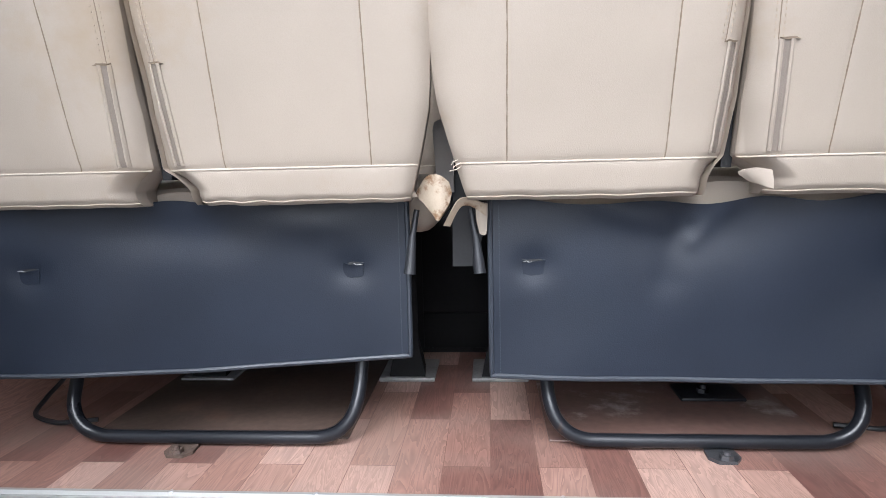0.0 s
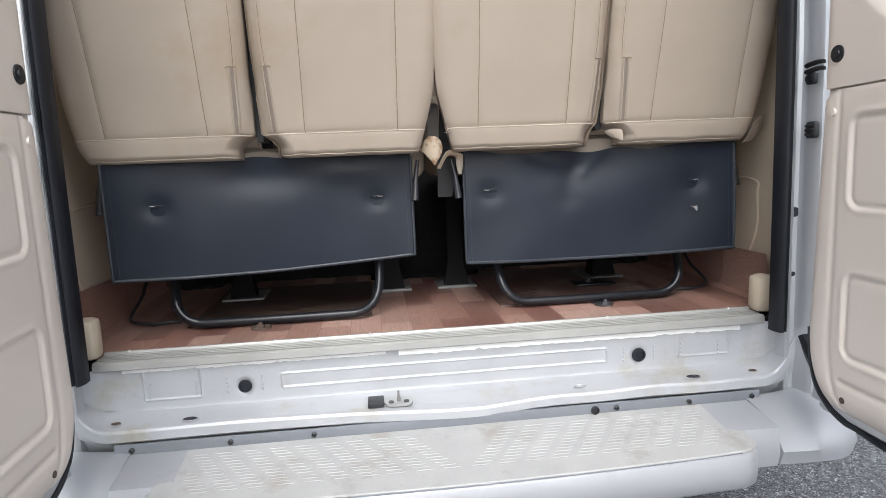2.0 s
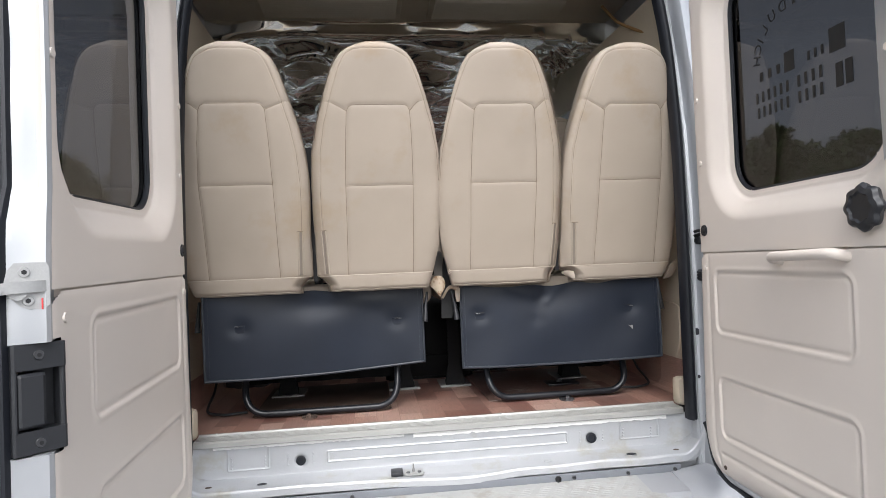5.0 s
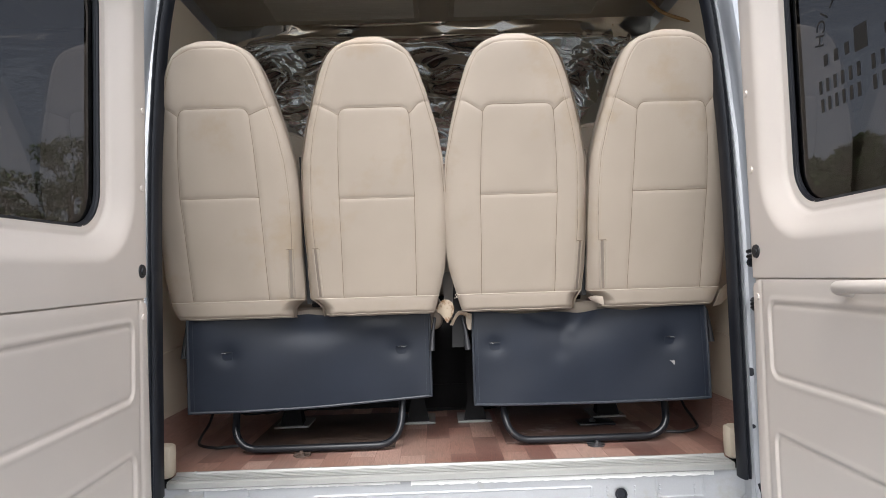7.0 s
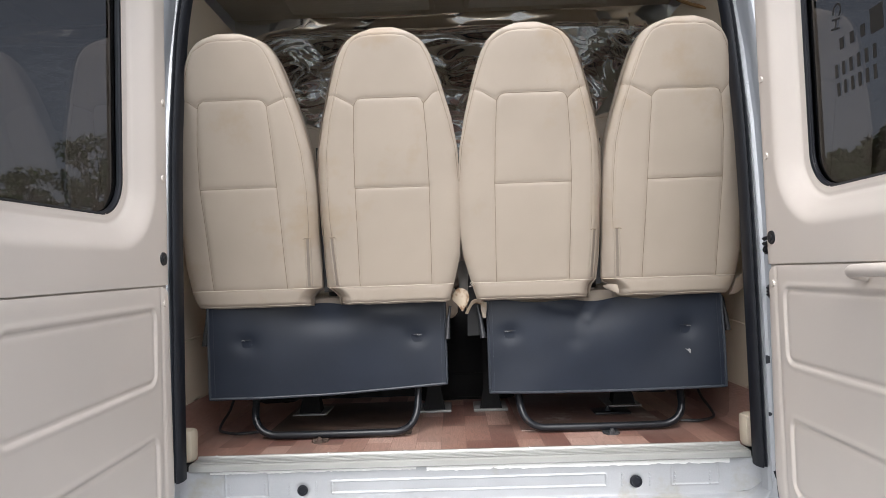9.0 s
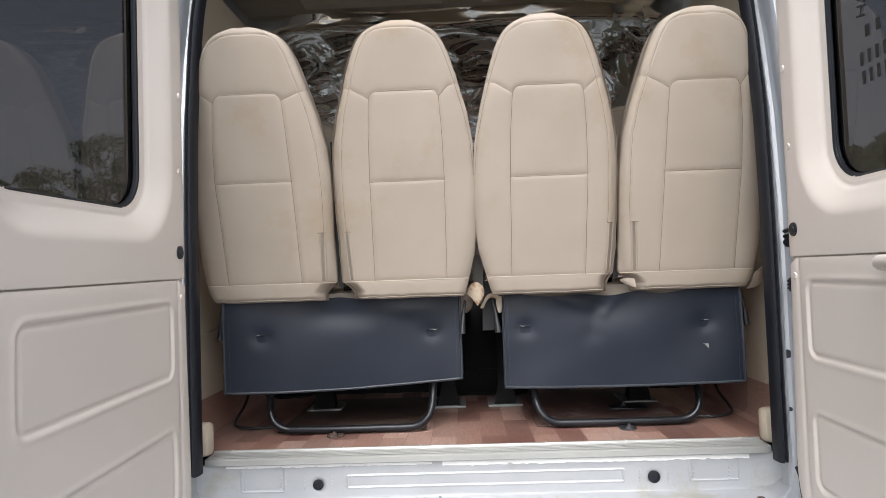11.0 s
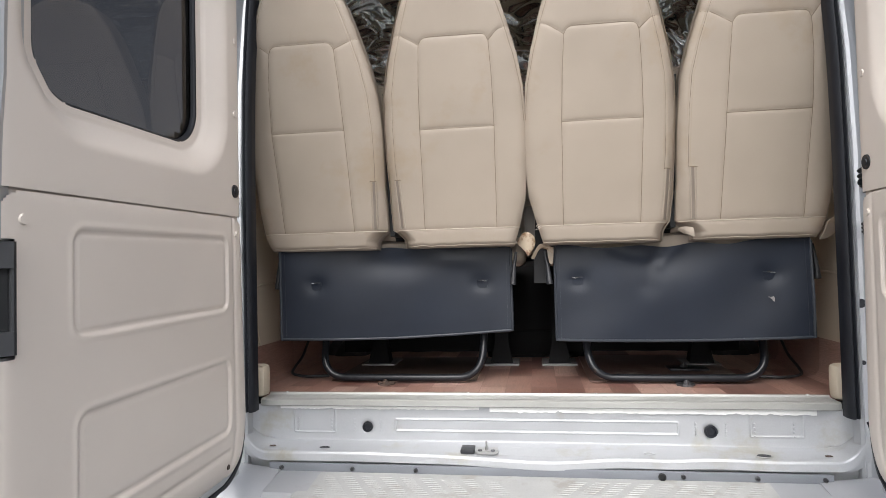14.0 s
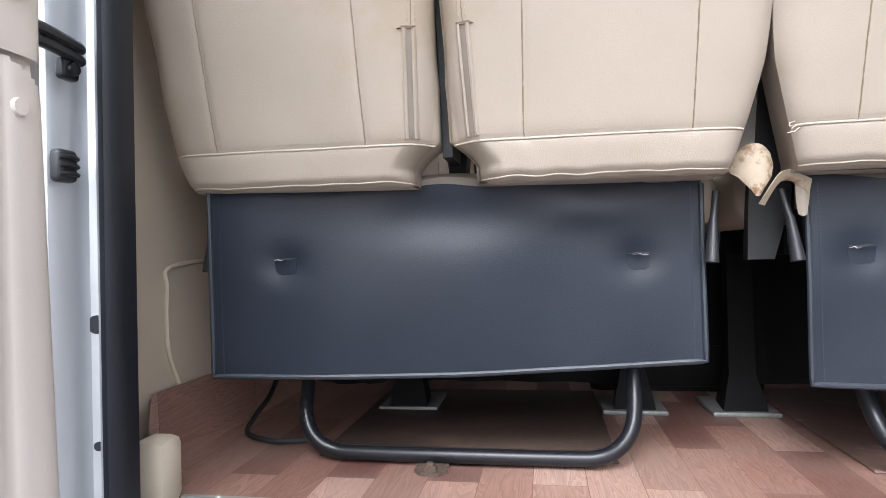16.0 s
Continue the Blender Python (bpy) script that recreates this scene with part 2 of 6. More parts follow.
def wood_material():
    """Printed vinyl: short wood blocks laid lengthwise, in rows of staggered tones."""
    m = bpy.data.materials.new("wood_print_vinyl")
    m.use_nodes = True
    n, l = m.node_tree.nodes, m.node_tree.links
    b = n["Principled BSDF"]
    tc = n.new("ShaderNodeTexCoord")
    rot = n.new("ShaderNodeMapping")
    rot.inputs["Rotation"].default_value = (0, 0, radians(90))
    l.new(tc.outputs["Object"], rot.inputs["Vector"])
    br = n.new("ShaderNodeTexBrick")
    br.offset, br.squash = 0.43, 1.0
    for k, v in (("Scale", 1.0), ("Mortar Size", 0.0006), ("Brick Width", 0.31), ("Row Height", 0.073), ("Bias", 0.0), ("Mortar Smooth", 0.2)):
        br.inputs[k].default_value = v
    br.inputs["Color1"].default_value = (0.0, 0.0, 0.0, 1)
    br.inputs["Color2"].default_value = (1, 1, 1, 1)
    br.inputs["Mortar"].default_value = (0.1, 0.1, 0.1, 1)
    l.new(rot.outputs[0], br.inputs["Vector"])
    tone = n.new("ShaderNodeValToRGB")
    for p, c in ((0.0, (0.135, 0.062, 0.050)), (0.3, (0.21, 0.105, 0.083)), (0.7, (0.34, 0.195, 0.152)), (1.0, (0.50, 0.335, 0.275))):
        e = tone.color_ramp.elements[0] if p == 0 else tone.color_ramp.elements[-1] if p == 1 else tone.color_ramp.elements.new(p)
        e.color = (*c, 1)
    l.new(br.outputs["Color"], tone.inputs[0])
    # grain: stretched along the block, shifted from block to block
    sep = n.new("ShaderNodeSeparateColor")
    l.new(br.outputs["Color"], sep.inputs[0])
    shift = n.new("ShaderNodeCombineXYZ")
    sc = n.new("ShaderNodeMath")
    sc.operation = "MULTIPLY"
    sc.inputs[1].default_value = 37.0
    l.new(sep.outputs[0], sc.inputs[0])
    l.new(sc.outputs[0], shift.inputs[0])
    va = n.new("ShaderNodeVectorMath")
    l.new(tc.outputs["Object"], va.inputs[0])
    l.new(shift.outputs[0], va.inputs[1])
    st = n.new("ShaderNodeMapping")
    st.inputs["Scale"].default_value = (34, 3.2, 34)
    l.new(va.outputs[0], st.inputs["Vector"])
    wv = n.new("ShaderNodeTexNoise")
    wv.inputs["Scale"].default_value, wv.inputs["Detail"].default_value, wv.inputs["Distortion"].default_value = 1.0, 3, 1.4
    l.new(st.outputs[0], wv.inputs["Vector"])
    fr = n.new("ShaderNodeMath")
    fr.operation = "MULTIPLY"
    fr.inputs[1].default_value = 11.0
    l.new(wv.outputs["Fac"], fr.inputs[0])
    fc = n.new("ShaderNodeMath")
    fc.operation = "FRACT"
    l.new(fr.outputs[0], fc.inputs[0])
    gr = n.new("ShaderNodeMapRange")
    gr.inputs["To Min"].default_value, gr.inputs["To Max"].default_value = 0.70, 1.08
    l.new(fc.outputs[0], gr.inputs["Value"])
    mm = n.new("ShaderNodeMix")
    mm.data_type, mm.blend_type = "RGBA", "MULTIPLY"
    mm.inputs["Factor"].default_value = 1
    l.new(tone.outputs[0], mm.inputs[6])
    l.new(gr.outputs[0], mm.inputs[7])
    # dust
    dn = n.new("ShaderNodeTexNoise")
    dn.inputs["Scale"].default_value, dn.inputs["Detail"].default_value = 6, 8
    l.new(tc.outputs["Object"], dn.inputs["Vector"])
    dr = n.new("ShaderNodeMapRange")
    dr.inputs["From Min"].default_value, dr.inputs["From Max"].default_value = 0.45, 0.8
    dr.inputs["To Min"].default_value, dr.inputs["To Max"].default_value = 0.0, 0.55
    l.new(dn.outputs["Fac"], dr.inputs["Value"])
    dm = n.new("ShaderNodeMix")
    dm.data_type = "RGBA"
    l.new(dr.outputs[0], dm.inputs["Factor"])
    l.new(mm.outputs[2], dm.inputs[6])
    dm.inputs[7].default_value = (0.25, 0.19, 0.16, 1)
    l.new(dm.outputs[2], b.inputs["Base Color"])
    b.inputs["Roughness"].default_value = 0.42
    bp = n.new("ShaderNodeBump")
    bp.inputs["Strength"].default_value, bp.inputs["Distance"].default_value = 0.08, 0.001
    l.new(fc.outputs[0], bp.inputs["Height"])
    l.new(bp.outputs[0], b.inputs["Normal"])
    return m


WOOD = wood_material()


def glass_material(name, tint, rough=0.0, ior=1.5):
    m = bpy.data.materials.new(name)
    m.use_nodes = True
    b = m.node_tree.nodes["Principled BSDF"]
    b.inputs["Base Color"].default_value = (*tint, 1)
    b.inputs["Roughness"].default_value = rough
    b.inputs["Transmission Weight"].default_value = 1.0
    b.inputs["IOR"].default_value = ior
    return m


TINTED = glass_material("dark_tinted_glass", (0.052, 0.052, 0.055), ior=1.38)
SIDE_GLASS = glass_material("tinted_side_glass", (0.86, 0.88, 0.87))
CLEAR = glass_material("windscreen_glass", (0.96, 0.98, 0.97))


# ---- mesh helpers ----
def place(bm, m, sharp=35):
    me = bpy.data.meshes.new("mesh")
    bm.normal_update()
    bm.to_mesh(me)
    bm.free()
    for p in me.polygons:
        p.use_smooth = True
    me.set_sharp_from_angle(angle=radians(sharp))
    me.materials.append(m)
    return me


def thing(name, at, label, category, group="", kind=""):
    ob = new(name)
    ob.empty_display_size = 0.1
    ob.location = at
    return tagged(ob, label, category, group, kind)


def adopt(ob, parent):
    ob.parent = parent
    # meshes are modelled in place; only the Empty of a thing has a location
    ob.matrix_parent_inverse = Matrix.Translation(parent.location).inverted() if parent.data is None else Matrix.Identity(4)
    return ob


def part(name, bm, m, parent, label="", sharp=35):
    ob = new(name, bm if isinstance(bm, bpy.types.Mesh) else place(bm, m, sharp))
    adopt(ob, parent)
    return tagged(ob, label)


def solo(name, bm, m, label, category, kind="", group="", sharp=35):
    return tagged(new(name, place(bm, m, sharp)), label, category, group, kind)


def box(bm, x0, x1, y0, y1, z0, z1, bevel=0.0, seg=2, rot=None):
    r = bmesh.ops.create_cube(bm, size=1)
    vs = r["verts"]
    bmesh.ops.scale(bm, verts=vs, vec=(x1 - x0, y1 - y0, z1 - z0))
    if bevel:
        es = list({e for v in vs for e in v.link_edges})
        nb = bmesh.ops.bevel(bm, geom=es, offset=bevel, segments=seg, affect="EDGES", profile=0.5)
        vs = list({v for f in nb["faces"] for v in f.verts} | {v for v in vs if v.is_valid})
    if rot is not None:
        bmesh.ops.transform(bm, matrix=rot.to_4x4(), verts=vs)
    bmesh.ops.translate(bm, verts=vs, vec=((x0 + x1) / 2, (y0 + y1) / 2, (z0 + z1) / 2))
    return bm


def rod(bm, a, b_, r0, r1=None, n=16):
    a, b_ = Vector(a), Vector(b_)
    d = b_ - a
    rr = bmesh.ops.create_cone(bm, segments=n, radius1=r0, radius2=r0 if r1 is None else r1, depth=d.length, cap_ends=True)
    m = Matrix.Translation((a + b_) / 2) @ d.to_track_quat("Z", "Y").to_matrix().to_4x4()
    bmesh.ops.transform(bm, matrix=m, verts=rr["verts"])
    return bm


def sweep(bm, pts, r, n=10, closed=False, flat=1.0):
    """A round tube along points; r may be a list."""
    pts = [Vector(p) for p in pts]
    rs = r if isinstance(r, (list, tuple)) else [r] * len(pts)
    rings, up = [], None
    for i, p in enumerate(pts):
        a = pts[i - 1] if i or closed else p
        c = pts[(i + 1) % len(pts)] if i < len(pts) - 1 or closed else p
        d = (c - a).normalized()
        if up is None:
            up = d.orthogonal().normalized()
        up = (up - d * up.dot(d)).normalized()
        side = d.cross(up)
        rings.append([bm.verts.new(p + rs[i] * (math.cos(t) * up + flat * math.sin(t) * side)) for t in (2 * math.pi * k / n for k in range(n))])
    for i in range(len(rings) - (0 if closed else 1)):
        q = rings[(i + 1) % len(rings)]
        for k in range(n):
            bm.faces.new((rings[i][k], rings[i][(k + 1) % n], q[(k + 1) % n], q[k]))
    if not closed:
        bm.faces.new(rings[0][::-1])
        bm.faces.new(rings[-1])
    return bm


def smooth_line(pts, steps=8):
    """Catmull-Rom points through the given ones."""
    pts = [Vector(p) for p in pts]
    out = []
    for i in range(len(pts) - 1):
        p0, p1, p2, p3 = pts[max(i - 1, 0)], pts[i], pts[i + 1], pts[min(i + 2, len(pts) - 1)]
        for k in range(steps):
            t = k / steps
            out.append(0.5 * ((2 * p1) + (p2 - p0) * t + (2 * p0 - 5 * p1 + 4 * p2 - p3) * t * t + (3 * p1 - p0 - 3 * p2 + p3) * t ** 3))
    return out + [pts[-1]]


def loft(bm, rows, closed=True, cap=True):
    """Skin over rows of points, all of one length."""
    vr = [[bm.verts.new(p) for p in row] for row in rows]
    k = len(vr[0])
    for a, b_ in zip(vr, vr[1:]):
        for i in range(k if closed else k - 1):
            j = (i + 1) % k
            bm.faces.new((a[i], a[j], b_[j], b_[i]))
    if cap and closed:
        bm.faces.new(vr[0][::-1])
        bm.faces.new(vr[-1])
    bmesh.ops.recalc_face_normals(bm, faces=bm.faces)
    return bm


def array_mesh(verts, faces, m, sharp=40):
    me = bpy.data.meshes.new("mesh")
    me.from_pydata(verts, [], faces)
    me.update()
    for p in me.polygons:
        p.use_smooth = True
    me.set_sharp_from_angle(angle=radians(sharp))
    me.materials.append(m)
    return me


def round_box_distance(px, pz, x0, x1, z0, z1, r):
    """Signed distance to a rounded rectangle."""
    qx = np.abs(px - (x0 + x1) / 2) - (x1 - x0) / 2 + r
    qz = np.abs(pz - (z0 + z1) / 2) - (z1 - z0) / 2 + r
    return np.hypot(np.maximum(qx, 0), np.maximum(qz, 0)) + np.minimum(np.maximum(qx, qz), 0) - r


def lumps(x, z, seed, size):
    """A cheap smooth noise on arrays, about -1 to 1."""
    rng = np.random.RandomState(seed)
    out = np.zeros_like(x)
    for _ in range(7):
        a, ph = rng.uniform(0, 6.28), rng.uniform(0, 6.28)
        f = rng.uniform(0.6, 1.8) / size
        out = out + np.sin((x * math.cos(a) + z * math.sin(a)) * f * 6.28 + ph)
    return out / 3.2

# ---- ground and surroundings ----
def ground():
    ys = [-300, -120, -61, -60, -40, -20, -8, 0, 8, 20, 40, 60, 89, 90, 91, 140, 300, 600]
    xs = [-500, -200, -80, -30, -10, 0, 10, 30, 80, 200, 500]
    verts = [(x, y, ground_z(y)) for y in ys for x in xs]
    k = len(xs)
    faces = [(j * k + i, j * k + i + 1, (j + 1) * k + i + 1, (j + 1) * k + i) for j in range(len(ys) - 1) for i in range(k - 1)]
    return tagged(new("road", array_mesh(verts, faces, ASPHALT)), "light grey worn asphalt road, gently climbing", "road", kind="structure")


ground()


def strip(name, pts, width, lift, m, label, category, kind="structure", thick=0.0):
    """A flat band along points of the plan, lying on the sloping ground."""
    bm = bmesh.new()
    rows = []
    for i, (x, y) in enumerate(pts):
        a, c = pts[max(i - 1, 0)], pts[min(i + 1, len(pts) - 1)]
        d = Vector((c[0] - a[0], c[1] - a[1])).normalized()
        s = Vector((-d.y, d.x)) * width / 2
        z = ground_z(y) + lift
        if thick:
            rows.append([(x - s.x, y - s.y, z - thick), (x - s.x, y - s.y, z), (x + s.x, y + s.y, z), (x + s.x, y + s.y, z - thick)])
        else:
            rows.append([(x - s.x, y - s.y, z), (x + s.x, y + s.y, z)])
    loft(bm, rows, closed=bool(thick), cap=bool(thick))
    return solo(name, bm, m, label, category, kind)


for k in range(9):
    a = (-3.25 - 2.69 * k, 7.35 + 4.49 * k)
    b_ = (a[0] - 1.03, a[1] + 1.72)
    strip("lane_dash", [a, b_], 0.16, 0.006, LINE, "short white painted dash on the asphalt road", "road marking")
strip("edge_line", [(-5.6, 5.1), (-8.42, 9.03), (-13.48, 16.17), (-19.5, 24.6)], 0.2, 0.006, LINE, "solid white painted line along the road edge", "road marking")
EDGE = [(-15.0, -60), (-15.0, -5), (-16.5, 14), (-20.5, 25), (-26, 41), (-32.5, 63), (-22, 69), (0, 71), (60, 72)]
strip("kerb", EDGE, 0.35, 0.13, KERB, "pale concrete kerb along the road", "kerb", thick=0.3)
strip("verge", [(-21.3, -60), (-21.3, -5), (-22.7, 13), (-26.6, 24), (-32.2, 40), (-38.5, 66), (-22.5, 75.2), (0, 77.2), (60, 78.2)], 12.2, 0.10, GRASS,
      "rough green verge with grass and weeds", "verge", thick=0.4)


def leaf_cloud(rng, centres, count, size):
    """Many small folded leaves scattered in clumps."""
    verts, faces = [], []
    for (cx, cy, cz, r) in centres:
        for _ in range(count):
            d = rng.normal(size=3)
            d /= np.linalg.norm(d)
            p = np.array((cx, cy, cz)) + d * r * (0.55 + 0.5 * rng.rand()) * np.array((1, 1, 0.75))
            u = rng.normal(size=3)
            u /= np.linalg.norm(u)
            v = np.cross(u, d)
            v /= np.linalg.norm(v) + 1e-6
            s = size * (0.6 + 0.8 * rng.rand())
            i = len(verts)
            verts += [tuple(p - u * s), tuple(p + v * s * 0.5), tuple(p + u * s), tuple(p - v * s * 0.5 + d * s * 0.3)]
            faces.append((i, i + 1, i + 2, i + 3))
    return verts, faces


def tree(name, at, height, spread, seed, m, label, clumps=26, count=95, leaf=0.22):
    rng = np.random.RandomState(seed)
    t = thing(name, at, label, "tree")
    bm = bmesh.new()
    top = Vector((rng.uniform(-0.4, 0.4), rng.uniform(-0.4, 0.4), height * 0.62))
    trunk = smooth_line([(0, 0, -0.3), (rng.uniform(-.2, .2), 0, height * 0.25), tuple(top)], 5)
    sweep(bm, [p + Vector(at) for p in trunk], [0.028 * height * (1 - 0.6 * i / len(trunk)) for i in range(len(trunk))], 9)
    centres = []
    for k in range(clumps):
        h = height * rng.uniform(0.32, 0.95)
        taper = math.sin(math.pi * min(0.98, 0.25 + 0.72 * (h / height - 0.3) / 0.7))
        a, rad = rng.uniform(0, 6.28), spread * taper * rng.uniform(0.35, 1.0)
        centres.append((at[0] + rad * math.cos(a), at[1] + rad * math.sin(a), at[2] + h, spread * rng.uniform(0.2, 0.36)))
        if k % 4 == 0:
            start = trunk[min(len(trunk) - 1, 4 + k % 6)] + Vector(at)
            sweep(bm, [start, (start + Vector(centres[-1][:3])) / 2 + Vector((0, 0, 0.3)), Vector(centres[-1][:3])], [0.008 * height, 0.005 * height, 0.002 * height], 6)
    part("trunk", bm, BARK, t)
    v, f = leaf_cloud(rng, centres, count, leaf)
    part("crown", array_mesh(v, f, m), m, t)
    return t


def far(angle, dist):
    """A place on the ground that many metres from the van's tail, at an angle to the left of straight ahead."""
    a = radians(angle)
    x, y = -0.4 - dist * math.sin(a), -1.9 + dist * math.cos(a)
    return (x, y, ground_z(y))


TREES = [(30, 76, 13.5, 5.0, LEAF), (26.6, 74, 12.6, 4.4, LEAF), (24.2, 80, 9.5, 3.8, LEAF), (22.2, 74, 6.5, 3.0, LEAF_LIGHT), (20.3, 78, 7.5, 3.4, LEAF),
         (34, 70, 9.5, 4.0, LEAF), (37.5, 46, 5.8, 2.6, LEAF), (41, 44, 6.5, 2.8, LEAF_LIGHT), (46, 44, 7.5, 3.2, LEAF), (52, 40, 6.0, 2.8, LEAF),
         (58, 41, 8.0, 3.2, LEAF), (65, 37, 6.2, 3.0, LEAF), (73, 38, 7.5, 3.4, LEAF), (82, 36, 6.0, 2.8, LEAF), (93, 38, 7.0, 3.2, LEAF)]
for k, (an, di, h, s, m) in enumerate(TREES):
    tree("tree", far(an, di), h, s, 11 + k, m, "leafy green broadleaf tree behind the verge" if m is LEAF else "young light green tree behind the verge")


for k, (an, di, h, s) in enumerate([(-29, 41, 5.0, 2.8), (-31.5, 40, 4.6, 2.6), (-33.5, 42, 5.2, 2.8), (-35.6, 40, 6.1, 1.9), (-37.5, 41, 4.8, 2.8), (-39.5, 40, 5.0, 2.6), (-42, 42, 5.6, 3.0), (-45, 41, 5.0, 2.8), (-49, 40, 5.4, 3.0)]):
    tree("tree", far(an, di), h, s, 41 + k, LEAF, "leafy green broadleaf tree across the road")


def bush(at, size, seed, m):
    rng = np.random.RandomState(seed)
    cs = [(at[0] + rng.uniform(-1, 1) * size, at[1] + rng.uniform(-1, 1) * size * 0.5, at[2] + size * rng.uniform(0.2, 0.6), size * rng.uniform(0.3, 0.5)) for _ in range(7)]
    v, f = leaf_cloud(rng, cs, 110, 0.13)
    return tagged(new("bush", array_mesh(v, f, m)), "low weedy green bush on the verge", "bush")


for k, (an, di, s) in enumerate([(24.6, 67, 1.1), (23.4, 66, 1.0), (28.8, 69, 1.3), (21.8, 66, 1.2), (36.6, 30, 0.7), (37.8, 31, 0.8), (35.6, 34, 0.8), (20.8, 67, 1.2), (26.0, 71, 1.5)]):
    bush(far(an, di), s, 90 + k, LEAF_LIGHT if k % 2 else LEAF)


def block(name, angle, dist, width, depth, z0, z1, m, label, category, bevel=0.03):
    x, y, z = far(angle, dist)
    bm = bmesh.new()
    box(bm, -width / 2, width / 2, -depth / 2, depth / 2, z0, z1, bevel, rot=Matrix.Rotation(radians(angle), 3, "Z"))
    bmesh.ops.translate(bm, verts=bm.verts, vec=(x, y, z))
    return solo(name, bm, m, label, category)


def shed():
    x, y, z = far(25.6, 77)
    t = thing("shed", (x, y, z), "small white shed with a rusty roof and dark window", "shed")
    turn = Matrix.Rotation(radians(25), 3, "Z")
    for nm, dims, m in (("wall", (-1.6, 1.6, -1.2, 1.2, 0, 2.9), PLASTER), ("roof", (-1.9, 1.9, -1.5, 1.5, 2.9, 3.1), BRICK), ("window", (-0.2, 0.7, -1.26, -1.18, 1.9, 2.6), DULL_BLACK)):
        bm = bmesh.new()
        x0, x1, y0, y1, z0, z1 = dims
        box(bm, x0, x1, y0, y1, z0, z1, 0.02)
        bmesh.ops.transform(bm, matrix=turn.to_4x4(), verts=bm.verts)
        bmesh.ops.translate(bm, verts=bm.verts, vec=(x, y, z))
        part(nm, bm, m, t)


def fence():
    x, y, z = far(24.0, 71)
    t = thing("brick_fence", (x, y, z), "low red-brown brick fence behind the weeds", "fence")
    turn = Matrix.Rotation(radians(20), 4, "Z")
    for k in range(12):
        bm = bmesh.new()
        box(bm, -9 + k * 1.5, -7.55 + k * 1.5, -0.12, 0.12, -0.3, 1.5 + 0.12 * (k % 3), 0.03)
        bmesh.ops.transform(bm, matrix=Matrix.Translation((x, y, z)) @ turn, verts=bm.verts)
        part("panel", bm, BRICK, t)


def woodpile(angle, dist, seed):
    rng = random.Random(seed)
    x, y, z = far(angle, dist)
    t = thing("timber_pile", (x, y, z), "untidy pile of grey timber boards at the roadside", "timber pile")
    for k in range(26):
        bm = bmesh.new()
        w = rng.uniform(1.6, 3.2)
        box(bm, -w / 2, w / 2, -0.1, 0.1, -0.05, 0.05, 0.01)
        m = Matrix.Translation((x + rng.uniform(-1.4, 1.4), y + rng.uniform(-0.5, 0.5), z + 0.16 + 0.05 * k)) @ Matrix.Rotation(radians(22 + rng.uniform(-14, 14)), 4, "Z") @ Matrix.Rotation(radians(rng.uniform(-7, 7)), 4, "Y")
        bmesh.ops.transform(bm, matrix=m, verts=bm.verts)
        part("board", bm, TIMBER, t)


shed()
fence()
woodpile(25.8, 66.2, 3)
woodpile(28.0, 66.0, 4)
block("leaning_board", 26.4, 66.8, 1.0, 0.06, 0, 2.1, PLASTER, "pale board propped up by the timber pile", "board")
block("white_tank", 22.9, 68, 1.6, 1.2, 0, 2.2, PLASTER, "white storage tank by the road", "tank", 0.15)
block("pallet_stack", 24.9, 68, 1.2, 1.0, 0, 1.4, TIMBER, "stack of grey wooden pallets", "pallets")


def barrel(angle, dist, m, label):
    x, y, z = far(angle, dist)
    bm = bmesh.new()
    prof = [(0, 0.29), (0.05, 0.31), (0.3, 0.3), (0.32, 0.32), (0.6, 0.32), (0.62, 0.3), (0.88, 0.31), (0.92, 0.28)]
    loft(bm, [[(x + r * math.cos(a), y + r * math.sin(a), z + h) for a in (6.2832 * k / 16 for k in range(16))] for h, r in prof])
    return solo("barrel", bm, m, label, "barrel")


barrel(22.6, 65.5, BLUE, "blue plastic barrel standing by the kerb")
barrel(22.1, 66.0, BLUE, "blue plastic barrel standing by the kerb")
barrel(23.9, 65.4, RED, "red plastic tub standing by the kerb")


bm = bmesh.new()
loft(bm, [[(0.135 + dx * k, 0.13 + dy * k, ground_z(0.13) + 0.004 + 0.004 * k * abs(dx) / 0.012) for dx, dy in ((-0.012, 0.0), (-0.004, 0.007), (0.008, 0.006), (0.014, 0.0), (0.006, -0.007), (-0.005, -0.006))] for k in (0.05, 1.0)], closed=True, cap=False)
solo("fallen_leaf", bm, FOAM, "small orange fallen leaf on the asphalt", "leaf")
for px, py, r in ((0.676, -0.03, 0.007), (1.02, -0.35, 0.006), (0.30, -0.52, 0.005), (-1.35, 0.5, 0.008), (1.3, 0.1, 0.006), (0.9, -0.7, 0.005)):
    bm = bmesh.new()
    bmesh.ops.create_icosphere(bm, subdivisions=1, radius=r)
    bmesh.ops.transform(bm, matrix=Matrix.Translation((px, py, ground_z(py) + r * 0.4)) @ Matrix.Diagonal((1.3, 0.9, 0.6, 1)), verts=bm.verts)
    solo("pebble", bm, KERB, "small pale pebble on the asphalt", "pebble", group="pebbles on the road")
# ---- the van: body ----
van = thing("van", (0, 1.5, 0), "silver passenger van with open rear doors on asphalt", "van")


def van_box(name, dims, m, label="", bevel=0.006, parent=None):
    bm = bmesh.new()
    box(bm, *dims, bevel)
    return part(name, bm, m, parent or van, label)


